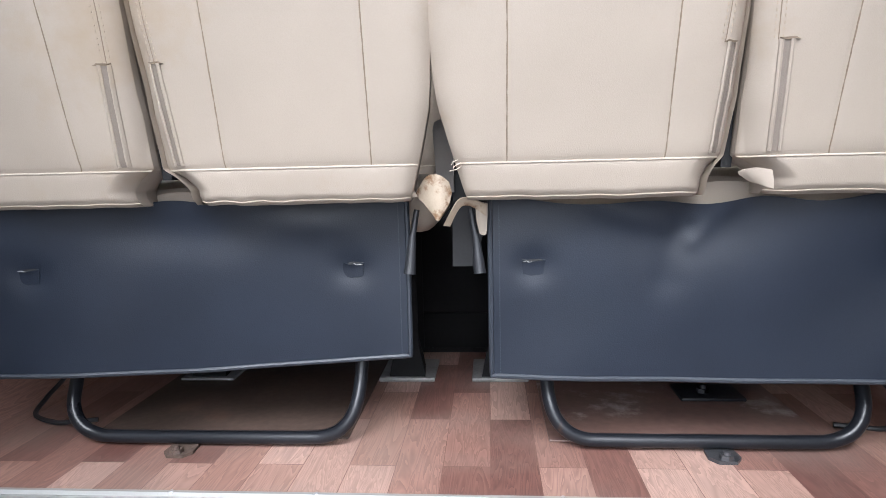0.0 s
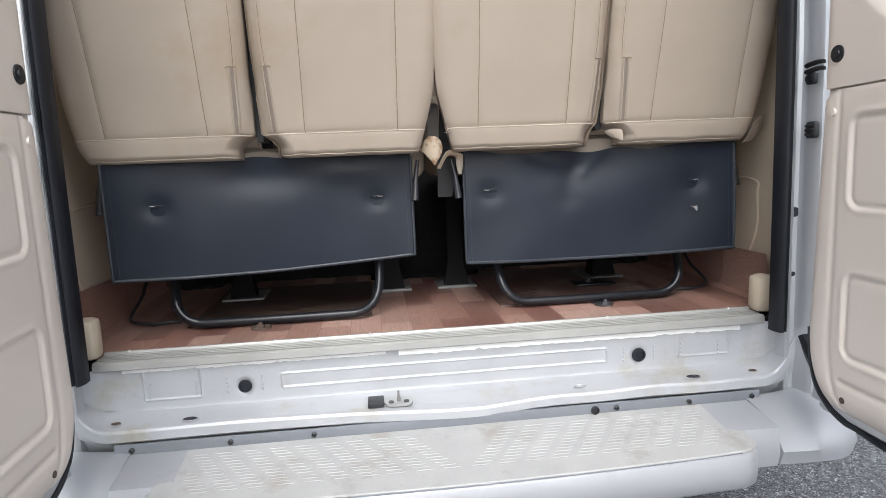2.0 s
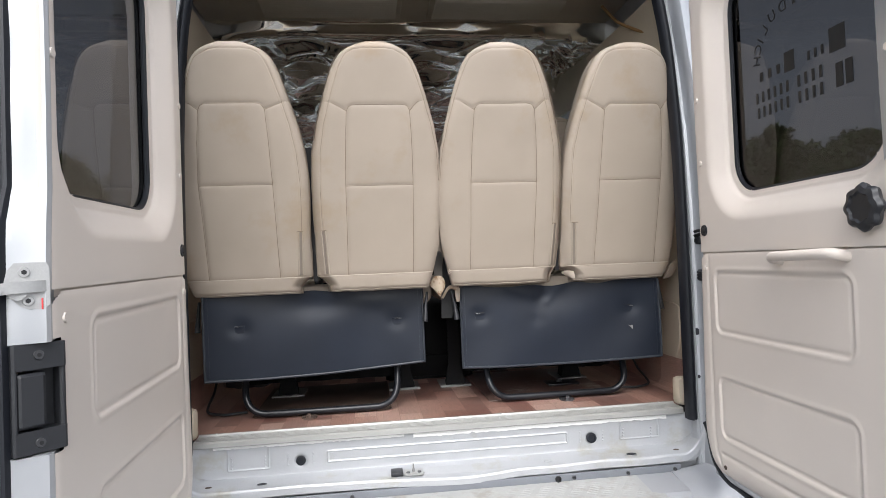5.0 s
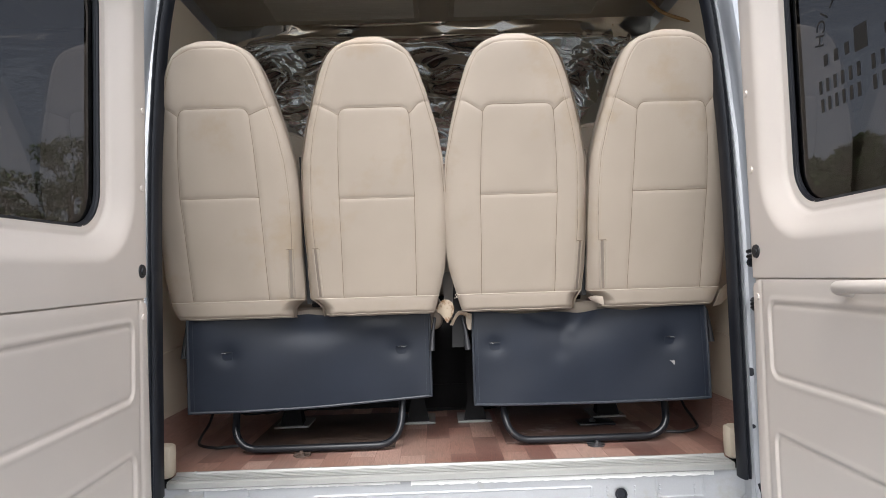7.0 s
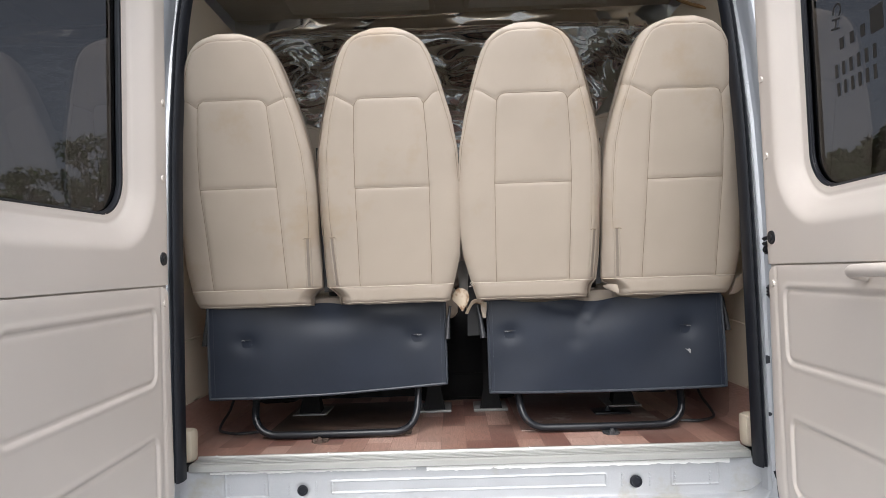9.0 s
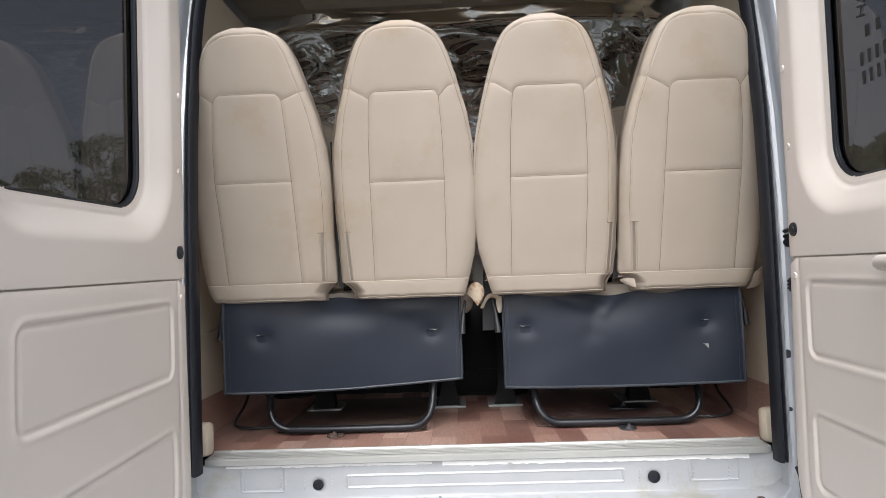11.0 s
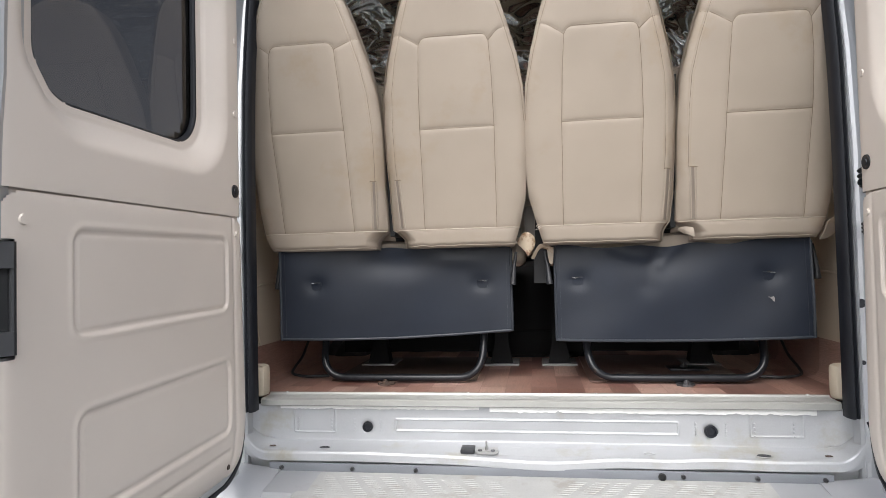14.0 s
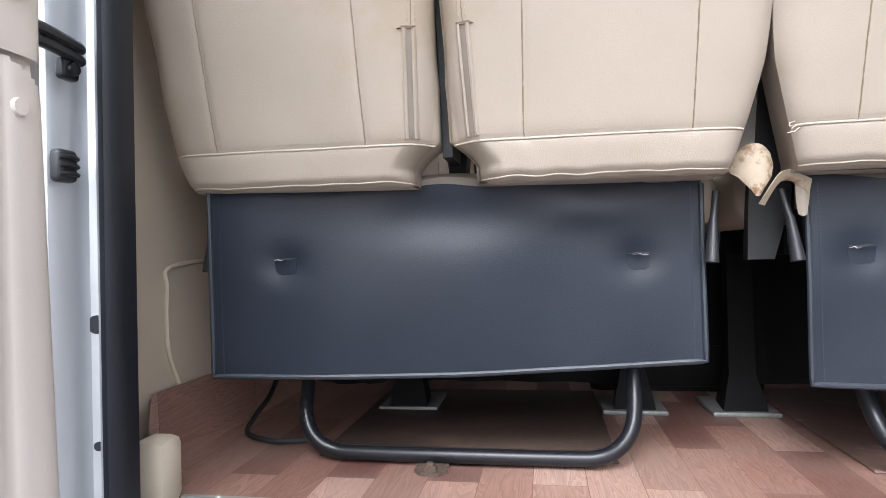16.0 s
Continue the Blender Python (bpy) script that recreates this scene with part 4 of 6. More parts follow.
# parting line under the pad's front edge
bm = bmesh.new()
sweep(bm, [(x, bumper_plan(x) + 0.0035, 0.4778) for x in [-0.54 + 1.08 * k / 30 for k in range(31)]], 0.0011, 6)
part("parting_line", bm, DARK_GREY, tread)


def pad_z(y, x):
    """Height of the step pad."""
    f = bumper_plan(x) + 0.030
    return float(np.interp(y, (f, -0.16, -0.08), (0.4835, 0.4935, 0.5035)))


# slanted bands of fine cross ribs, leaning towards the middle
for s in (-1, 1):
    for k in range(11):
        c0 = 0.028 + k * 0.052
        bm = bmesh.new()
        for i in range(13):
            t = i / 12
            y = -0.108 - 0.125 * t
            c = c0 + 0.085 * (1 - t)
            x0, x1 = c - 0.016, min(c + 0.016, 0.535)
            if x1 - x0 < 0.006:
                continue
            z = pad_z(y, s * c)
            h = 0.0007 if (k * 7 + i * 3) % 5 else 0.0004
            loft(bm, [[(s * x, y - 0.0032, z - 0.001), (s * x, y - 0.0014, z + h), (s * x, y + 0.0014, z + h), (s * x, y + 0.0032, z - 0.001)] for x in (x0, x1)])
        part("rib_band", bm, STEP, tread)
for s in (-1, 1):
    bm = bmesh.new()
    rows = []
    for k in range(25):
        t = k / 24
        x = 0.668 + 0.222 * math.sin(t * math.pi / 2)
        front = -0.215 - 0.008 * math.sin(t * 3.1) + 0.19 * max(0, (t - 0.35) / 0.65) ** 2.2
        top = 0.506 + 0.022 * math.sin(t * math.pi / 2) - 0.03 * max(0, (t - 0.8) / 0.2) ** 2
        back = -0.080 + 0.12 * t ** 3
        low = 0.402 + 0.036 * t ** 3
        rows.append([(s * x, back, top), (s * x, back - 0.018, top - 0.001), (s * x, front + 0.070, top - 0.010), (s * x, front + 0.034, top - 0.025), (s * x, front + 0.009, top - 0.050),
                     (s * x, front - 0.003, 0.44 + 0.014 * t ** 3), (s * x, front + 0.008, low + 0.006), (s * x, front + 0.05, low - 0.006), (s * x, back + 0.02, low)])
    loft(bm, rows)
    part("bumper_corner", bm, BUMPER, van, "silver rounded bumper corner", 45)
    # black rubber buffer curving from the foot of the pillar down to the door
    bm = bmesh.new()
    rows = []
    for k in range(13):
        t = k / 12
        y, z = -0.140 - 0.092 * t, 0.662 - 0.108 * t + 0.012 * math.sin(t * math.pi) * (t - 0.5)
        r = 0.010 + 0.011 * math.sin(min(1.0, t * 1.15) * math.pi)
        rows.append([(s * (0.768 + 0.020 * math.cos(q)), y - r * math.sin(q) * 0.76, z + r * math.sin(q) * 0.65) for q in (0, 0.785, 1.571, 2.356, 3.1416, 3.927, 4.712, 5.498)])
    loft(bm, rows)
    part("door_buffer", bm, RUBBER, van, "black rubber door buffer")
bm = bmesh.new()
box(bm, -0.70, 0.70, -0.086, -0.079, 0.500, 0.524, 0.002)
cover = part("bumper_strip", bm, DARK_GREY, van, "grey plastic strip above the step")
for x in (-0.665, -0.47, -0.30, 0.36, 0.53, 0.68):
    washer(x, -0.086, 0.512, 0.0058, DARK_SCREW, cover, name="screw", sink=False)
washer(0.311, -0.087, 0.511, 0.0095, DULL_BLACK, cover, name="hole_plug", label="black hole")
bm = bmesh.new()
box(bm, -0.62, 0.62, -0.18, 0.06, 0.39, 0.46, 0.01)
part("bumper_carrier", bm, DULL_BLACK, van, "dark bumper carrier")

# ---- the van: rear doors, both swung open ----
def window_distance(d, z, side):
    """Signed distance to the door's window; d runs from the hinge to the free edge."""
    a = round_box_distance(d, z, 0.372, 0.872 if side > 0 else 0.845, 1.322, 1.88, 0.085)
    # wide lower corner towards the free edge
    return np.maximum(a, ((d - 0.80) * 0.80 + (1.40 - z) * 0.60) - (0.078 if side > 0 else 0.045))


def lettering(text, size, to_world):
    cu = bpy.data.curves.new("lettering", "FONT")
    cu.body, cu.size, cu.align_x = text, size, "CENTER"
    cu.extrude = 0.0005
    tmp = bpy.data.objects.new("lettering_source", cu)
    scene.collection.objects.link(tmp)
    bpy.context.view_layer.update()
    me = bpy.data.meshes.new_from_object(tmp.evaluated_get(bpy.context.evaluated_depsgraph_get()))
    bpy.data.objects.remove(tmp)
    me.transform(to_world)
    me.materials.clear()
    me.materials.append(DECAL)
    return me


def rear_door(side):
    X0 = 0.708 if side > 0 else 0.685
    def w(off, d, z):
        """off: metres outward from the inner trim face; d: metres behind the pillar line."""
        lean = 0.008 - 0.018 * (d - 0.25) if side < 0 else -0.035 * (d - 0.25)
        sag = -0.002 - 0.017 * (d - 0.25) if side < 0 else 0.0
        return (side * (X0 + off + lean), -d, z + sag)

    # painted shell: ring of profile rows, with the opening for the window
    step = 0.012
    ds = np.arange(0.17, 0.955, step)
    zs = np.arange(0.536, 2.20, step)
    shell_v, shell_f = [], []

    def sheet(off_fn, flip):
        D, Z = np.meshgrid(ds, zs)
        S = window_distance(D, Z, side)
        base = len(shell_v)
        OFF = off_fn(D, Z)
        for dd, zz, oo in zip(D.ravel(), Z.ravel(), OFF.ravel()):
            shell_v.append(w(float(oo), float(dd), float(zz)))
        k = len(ds)
        for j in range(len(zs) - 1):
            for i in range(k - 1):
                if max(S[j, i], S[j + 1, i], S[j, i + 1], S[j + 1, i + 1]) < -0.004:
                    continue
                q = (base + j * k + i, base + j * k + i + 1, base + (j + 1) * k + i + 1, base + (j + 1) * k + i)
                shell_f.append(q[::-1] if flip else q)

    def outer(D, Z):
        return 0.060 + 0.008 * np.sin((Z - 0.5) / 1.9 * 3.1) - 0.02 * np.clip((0.62 - Z) / 0.12, 0, 1) ** 2
    sheet(outer, side > 0)
    door = part("rear_door", array_mesh(shell_v, shell_f, SILVER, 50), SILVER, van, "open silver rear door with beige trim")
    # inner frame round the free edge, hinge edge and foot
    bm = bmesh.new()
    prof = [(0.014, 0.90), (0.0, 0.948), (0.003, 0.955), (0.010, 0.957), (0.026, 0.964), (0.040, 0.970), (0.047, 0.972), (0.060, 0.970), (0.064, 0.94), (0.05, 0.90)]
    cut = [(0.045, 0.90), (0.035, 0.925), (0.037, 0.930), (0.042, 0.938), (0.046, 0.950), (0.050, 0.965)] + prof[6:]

    def edge_row(z, dd):
        use = cut if side < 0 and 0.942 < z < 1.097 else prof
        wave = 0.0011 * math.sin(z * 23 + 1) + 0.0010 * math.sin(z * 41 + side)
        return [w(o + 0.002 * math.sin(z * 3), d + dd + (wave if 0.012 < o < 0.045 and d > 0.955 else 0.0), z) for o, d in use]
    steps = sorted(set([round(0.60 + 0.02 * k, 3) for k in range(79)] + [0.52, 0.545, 0.9405, 0.9425, 1.0965, 1.098, 2.18]))
    loft(bm, [edge_row(z, float(np.interp(z, (0.52, 0.545, 0.60, 1.17, 1.25, 1.32, 1.45, 1.8, 2.18), (-0.03, -0.008, 0.0, 0.0, -0.003, -0.010, -0.012, -0.012, -0.016)))) for z in steps])
    part("edge_frame", bm, SILVER, door, "silver painted door edge", 28)
    bm = bmesh.new()
    prof = [(0.02, 0.30), (0.012, 0.262), (0.022, 0.238), (0.05, 0.225), (0.058, 0.19), (0.062, 0.175), (0.062, 0.24), (0.05, 0.30)]
    loft(bm, [[w(o, d, z) for o, d in prof] for z in (0.56, 0.60, 1.0, 1.4, 1.8, 2.18)])
    part("hinge_frame", bm, SILVER, door, "silver painted hinge side", 28)
    bm = bmesh.new()
    loft(bm, [[w(o, d, z) for o, z in ((0.012, 0.575), (0.010, 0.551), (0.02, 0.541), (0.045, 0.536), (0.058, 0.535), (0.058, 0.56))] for d in (0.25, 0.30, 0.6, 0.9, 0.96)])
    part("foot_frame", bm, SILVER, door, "silver painted door foot", 30)
    # rubber seals: free edge and foot
    bm = bmesh.new()
    prof = [(0.045, 0.962), (0.046, 0.973), (0.049, 0.980), (0.054, 0.981), (0.057, 0.976), (0.060, 0.976), (0.063, 0.984), (0.069, 0.987), (0.074, 0.982), (0.074, 0.955)]
    loft(bm, [[w(o - (0.006 if z > 1.3 else 0.0), d + dd, z) for o, d in prof] for z, dd in ((0.50, -0.02), (0.56, -0.004), (0.62, 0.002), (0.70, -0.002), (0.8, 0.0), (1.08, 0.0), (1.20, 0.001), (1.27, -0.004), (1.32, -0.012), (1.6, -0.014), (2.18, -0.018))])
    part("edge_seal", bm, RUBBER, door, "black rubber edge seal", 30)
    bm = bmesh.new()
    sweep(bm, smooth_line([w(0.024, 0.205, 0.70), w(0.022, 0.215, 0.63), w(0.018, 0.25, 0.575), w(0.016, 0.32, 0.545), w(0.016, 0.5, 0.533), w(0.018, 0.8, 0.528), w(0.03, 0.96, 0.535)], 6), [0.011] * 13 + [0.010] * 6 + [0.0065] * 18, 10)
    part("foot_seal", bm, RUBBER, door, "black rubber foot seal")

    # moulded trim, lower and upper
    def trim(z0, z1, name, label):
        st = 0.0042
        n1, n2 = int(round(0.70 / st)) + 1, int(round((z1 - z0) / st)) + 1
        dd = np.linspace(0.243, 0.949, n1)
        zz = np.linspace(z0, z1, n2)
        D, Z = np.meshgrid(dd, zz)
        DD = D.copy()
        OFF = np.zeros_like(D)
        rim = round_box_distance(D, Z, 0.243, 0.949, z0 - (0.0 if z0 < 1 else 0.2), z1 + (0.2 if z0 > 1 else 0.0), 0.05 if z0 < 1 else 0.001)
        edge = np.minimum.reduce([D - 0.243, 0.949 - D, Z - z0 if z0 < 1 else Z - z0 + 0.02, z1 - Z + 0.012 if z0 < 1 else z1 - Z + 0.1])
        OFF += 0.012 * np.exp(-np.maximum(edge, 0) / 0.006)
        keep = np.ones_like(D, bool)
        if z0 < 1:
            keep = rim < 0.004
            panels = [(0.318, 0.806, 0.958, 1.114, 0.02), (0.318, 0.806, 0.676, 0.828, 0.02)] if side > 0 else [(0.318, 0.803, 0.957, 1.114, 0.02), (0.312, 0.795, 0.672, 0.828, 0.02)]
            for a, b_, c, e, r in panels:
                s = round_box_distance(D, Z, a, b_, c, e, r)
                OFF += 0.0015 / (1 + np.exp(np.clip(s / 0.0016, -40, 40))) + 0.0036 * np.exp(-(s / 0.0042) ** 2) - 0.0014 * np.exp(-((s - 0.010) / 0.005) ** 2)
            s = np.where(D < 0.80, np.abs(Z - 0.622), 9) + np.where(D > 0.30, 0, 9)
            OFF += 0.004 * np.exp(-(s / 0.005) ** 2)
            OFF += 0.003 * np.exp(-((D - 0.285) / 0.004) ** 2) + 0.02 * np.clip((0.60 - Z) / 0.06, 0, 1) ** 2
            # notch for the lock plate
            notch = (D > 0.922) & (Z > 0.941) & (Z < 1.098)
            if side < 0:
                keep &= ~notch
        else:
            S = window_distance(D, Z, side)
            t = np.clip(1 - S / 0.075, 0, 1)
            OFF += 0.040 * t * t * (3 - 2 * t) + 0.004 * np.exp(-((S - 0.018) / 0.004) ** 2)
            near = np.abs(S) < st * 0.75
            g = np.gradient(S, zz, dd)
            ln = np.hypot(g[0], g[1]) + 1e-6
            DD = np.where(near, D - S * g[1] / ln, D)
            Z = np.where(near, Z - S * g[0] / ln, Z)
            keep = S > -st * 0.8
        # large rounded corner at the hinge side of the foot
        if z0 < 1:
            q = np.clip((z0 + 0.15 - Z) / 0.15, 0, 1)
            DD = DD + np.clip(1 - (D - 0.243) / 0.13, 0, 1) * 0.11 * (1 - np.sqrt(1 - 0.999 * q * q))
        # the hinge edge slants a little towards the pillar at its foot
        DD = DD - np.clip(1 - (D - 0.243) / 0.06, 0, 1) * (0.010 + 0.045 * np.clip(1.17 - Z, 0, 0.55))
        verts = [w(float(o), float(a), float(b_)) for o, a, b_ in zip(OFF.ravel(), DD.ravel(), Z.ravel())]
        faces = []
        for j in range(n2 - 1):
            for i in range(n1 - 1):
                if keep[j, i] and keep[j + 1, i] and keep[j, i + 1] and keep[j + 1, i + 1]:
                    q = (j * n1 + i, j * n1 + i + 1, (j + 1) * n1 + i + 1, (j + 1) * n1 + i)
                    faces.append(q if side < 0 else q[::-1])
        return part(name, array_mesh(verts, faces, TRIM, 60), TRIM, door, label)

    trim(0.555, 1.168, "lower_trim", "beige moulded lower door panel")
    trim(1.1715, 2.17, "upper_trim", "beige moulded window surround")
    bm = bmesh.new()
    loft(bm, [[w(o, d, z) for o, z in ((0.007, 1.160), (0.007, 1.178), (0.02, 1.178), (0.02, 1.160))] for d in (0.246, 0.94)])
    part("trim_gap", bm, TRIM, door)
    # backing behind the trim
    bm = bmesh.new()
    loft(bm, [[w(o, d, z) for o, z in ((0.03, 0.57), (0.03, 1.22), (0.05, 1.22), (0.05, 0.57))] for d in (0.25, 0.895)])
    part("door_core", bm, DULL_BLACK, door)

    # glass with its gasket
    pts = []
    cx, cz = 0.61, 1.6
    for k in range(96):
        a = 2 * math.pi * k / 96
        lo, hi = 0.0, 0.5
        for _ in range(30):
            mid = (lo + hi) / 2
            s = float(window_distance(np.array(cx + mid * math.cos(a)), np.array(cz + mid * math.sin(a)), side))
            lo, hi = (mid, hi) if s < 0 else (lo, mid)
        pts.append((cx + lo * math.cos(a), cz + lo * math.sin(a)))
    bm = bmesh.new()
    big = [(cx + (d - cx) * 1.02, cz + (z - cz) * 1.02) for d, z in pts]
    loft(bm, [[w(0.052, d, z) for d, z in big], [w(0.056, d, z) for d, z in big]])
    part("window_glass", bm, TINTED, door, "dark tinted rear window")
    bm = bmesh.new()
    sweep(bm, [w(0.046, d, z) for d, z in pts], 0.0055, 8, closed=True)
    sweep(bm, [w(0.048, cx + (d - cx) * 0.988, cz + (z - cz) * 0.993) for d, z in pts], 0.0035, 8, closed=True, flat=1.4)
    part("window_gasket", bm, RUBBER, door, "black window gasket")

    # plugs and trim clips
    bm = bmesh.new()
    c0, c1 = Vector(w(0.004, 0.272, 1.232)), Vector(w(-0.003, 0.272, 1.232))
    rod(bm, c0, c1, 0.0165, 0.015, 24)
    rod(bm, c1, c1 + (c1 - c0) * 0.3, 0.008, 0.007, 16)
    part("rubber_stop", bm, RUBBER, door, "black round rubber stop")
    for d, z in ((0.266, 1.128), (0.905, 1.128), (0.268, 1.42), (0.262, 1.60), (0.925, 1.52)):
        bm = bmesh.new()
        rod(bm, w(0.004, d, z), w(-0.003, d, z), 0.0095, 0.007, 16)
        part("trim_clip", bm, TRIM, door)

    bm = bmesh.new()
    rod(bm, w(0.010, 0.322, 0.590), w(-0.001, 0.322, 0.590), 0.0065, 0.006, 14)
    part("trim_screw", bm, RUST, door, "rusty trim screw")
    if side < 0:
        # lock plate with its pull, set across the edge

        def lock(u, v, o):
            """u across the plate, v up, o out towards the viewer."""
            a = Vector((-0.729, -0.979, 0)) + (Vector((0.052, 0.054, 0))) * (u / 0.075)
            nrm = Vector((0.72, -0.69, 0))
            return a + nrm * o + Vector((0, 0, v))
        z0, z1 = 0.930, 1.083
        for (u0, u1, v0, v1, o) in ((0.009, 0.078, z0, z0 + 0.032, 0.006), (0.009, 0.078, z1 - 0.036, z1, 0.006), (0.009, 0.017, z0 + 0.03, z1 - 0.034, 0.006), (0.070, 0.078, z0 + 0.03, z1 - 0.034, 0.004), (0.009, 0.078, z0 + 0.02, z1 - 0.02, -0.022)):
            bm = bmesh.new()
            lo = -0.028 if o < 0 else -0.02
            loft(bm, [[lock(u0, v, lo), lock(u0, v, o - 0.003), lock(u0 + 0.003, v, o), lock(u1 - 0.003, v, o), lock(u1, v, o - 0.003), lock(u1, v, lo)] for v in (v0, v0 + 0.002, v1 - 0.002, v1)])
            if o < 0:
                part("lock_plate", bm, PLASTIC, door, "black plastic lock plate")
            else:
                part("plate_rim", bm, PLASTIC, door)
        bm = bmesh.new()
        loft(bm, [[lock(0.016, v, -0.02), lock(0.016, v, o), lock(0.019, v, o + 0.003), lock(0.046, v, o + 0.003), lock(0.050, v, o), lock(0.050, v, -0.02)] for v, o in ((z0 + 0.036, 0.002), (z0 + 0.04, 0.006), (z1 - 0.045, 0.006), (z1 - 0.041, 0.002))])
        part("pull_handle", bm, PLASTIC, door, "black pull handle")
        for v in (z0 + 0.014, z1 - 0.016):
            bm = bmesh.new()
            rod(bm, lock(0.042, v, 0.004), lock(0.042, v, 0.0085), 0.0078, 0.006, 18)
            part("plate_screw", bm, DARK_SCREW, door)
            bm = bmesh.new()
            rod(bm, lock(0.042, v, 0.0084), lock(0.042, v, 0.0090), 0.0032, 0.0032, 6)
            part("screw_socket", bm, DULL_BLACK, door)
        # galvanised catch above the plate
        bm = bmesh.new()
        def pl(u, v, o):
            a = Vector((-0.735, -0.978, 0)) + Vector((0.054, 0.030, 0)) * (u / 0.062)
            return a + Vector((0.49, -0.87, 0)) * o + Vector((0, 0, v - 0.026))
        outline = [(0.012, 1.212), (0.02, 1.223), (0.058, 1.224), (0.062, 1.216), (0.062, 1.164), (0.056, 1.158), (0.036, 1.158), (0.026, 1.163), (0.006, 1.185)]
        loft(bm, [[pl(u, v, 0.0) for u, v in outline], [pl(u, v, 0.005) for u, v in outline]])
        rod(bm, pl(0.024, 1.182, 0.004), pl(0.024, 1.182, 0.012), 0.011, 0.011, 16)
        catch = part("door_catch", bm, ZINC, door, "galvanised door catch")
        bm = bmesh.new()
        loft(bm, [[pl(-0.002, 1.187 + k, o), pl(0.02, 1.189 + k, o), pl(0.05, 1.190 + k, o - 0.006), pl(0.062, 1.19 + k, 0.002)] for k, o in ((-0.008, 0.012), (-0.008, 0.017), (0.008, 0.017), (0.008, 0.012), (-0.008, 0.012))], closed=False, cap=False)
        rod(bm, pl(-0.004, 1.187, 0.010), pl(-0.004, 1.187, 0.020), 0.0105, 0.0105, 20)
        rod(bm, pl(-0.004, 1.187, 0.020), pl(-0.004, 1.187, 0.0215), 0.006, 0.005, 16)
        part("catch_lever", bm, ZINC, door, "galvanised catch lever")
        for u, v in ((0.032, 1.210), (0.036, 1.170)):
            bm = bmesh.new()
            rod(bm, pl(u, v, 0.004), pl(u, v, 0.008), 0.0075, 0.0065, 18)
            part("catch_screw", bm, ZINC, door)
            bm = bmesh.new()
            rod(bm, pl(u, v, 0.0080), pl(u, v, 0.0085), 0.0036, 0.0036, 6)
            part("screw_socket", bm, DULL_BLACK, door)
        bm = bmesh.new()
        box(bm, -0.6875, -0.6855, -0.958, -0.952, 1.131, 1.147, 0.0005)
        part("red_tag", bm, RED, door)
    else:
        # pull handle on the trim
        bm = bmesh.new()
        line = smooth_line([w(0.0, 0.605, 1.148), w(-0.02, 0.603, 1.152), w(-0.030, 0.62, 1.156), w(-0.034, 0.70, 1.158), w(-0.030, 0.785, 1.160), w(-0.02, 0.803, 1.158), w(0.0, 0.803, 1.154)], 5)
        sweep(bm, line, [0.013 if i in (0, len(line) - 1) else 0.0115 for i in range(len(line))], 12)
        part("pull_handle", bm, TRIM, door, "beige moulded pull handle")
        # black lobed knob
        bm = bmesh.new()
        rows = []
        for r, o in ((0.030, 0.0), (0.041, -0.010), (0.043, -0.018), (0.038, -0.026), (0.028, -0.029), (0.024, -0.025), (0.012, -0.024), (0.002, -0.024)):
            rows.append([w(o, 0.872 + r * (1 + 0.07 * math.cos(8 * a)) * math.cos(a), 1.243 + r * (1 + 0.07 * math.cos(8 * a)) * math.sin(a)) for a in (2 * math.pi * k / 64 for k in range(64))])
        loft(bm, rows)
        part("knob", bm, PLASTIC, door, "black lobed plastic knob")
        bm = bmesh.new()
        a, b_ = Vector(w(0.004, 0.955, 1.175)), Vector(w(0.05, 0.995, 1.20))
        box(bm, min(a.x, b_.x), max(a.x, b_.x), min(a.y, b_.y), max(a.y, b_.y), 1.172, 1.205, 0.004)
        part("edge_latch", bm, PLASTIC, door, "black edge latch")
        # lettering stuck to the outside of the glass: reads backwards from inside
        def glass_place(d, z, turn=0.0):
            return Matrix(((0, 0, 1, w(0.050, d, z)[0]), (1, 0, 0, -d), (0, 1, 0, z), (0, 0, 0, 1))) @ Matrix.Rotation(radians(turn), 4, "Z")
        for ch, d, z, turn in (("D", 0.581, 1.737, -5), ("U", 0.541, 1.729, -22), ("L", 0.511, 1.708, -42), ("I", 0.493, 1.686, -53), ("C", 0.481, 1.668, -66), ("H", 0.474, 1.641, -78)):
            part("letter", lettering(ch, 0.038, glass_place(d, z, turn) @ Matrix.Translation((0, -0.014, 0))), DECAL, door)
        # rows that stay unread: one small bar for each character
        rows = [(0.464, 0.597, 6, 1.498, 0.026), (0.616, 0.709, 4, 1.498, 0.026), (0.460, 0.599, 6, 1.535, 0.026), (0.615, 0.709, 4, 1.535, 0.026),
                (0.478, 0.575, 3, 1.586, 0.022), (0.652, 0.715, 3, 1.583, 0.020), (0.61, 0.72, 4, 1.725, 0.030)]
        for d0, d1, n, z, h in rows:
            pitch = (d1 - d0) / n
            for k in range(n):
                da, db = d0 + k * pitch + pitch * 0.2, d0 + k * pitch + pitch * 0.56
                xw = w(0.0505, (da + db) / 2, z)[0]
                bm = bmesh.new()
                box(bm, xw - 0.0006, xw + 0.0006, -db, -da, z, z + h, 0.0)
                part("decal_bar", bm, DECAL, door)
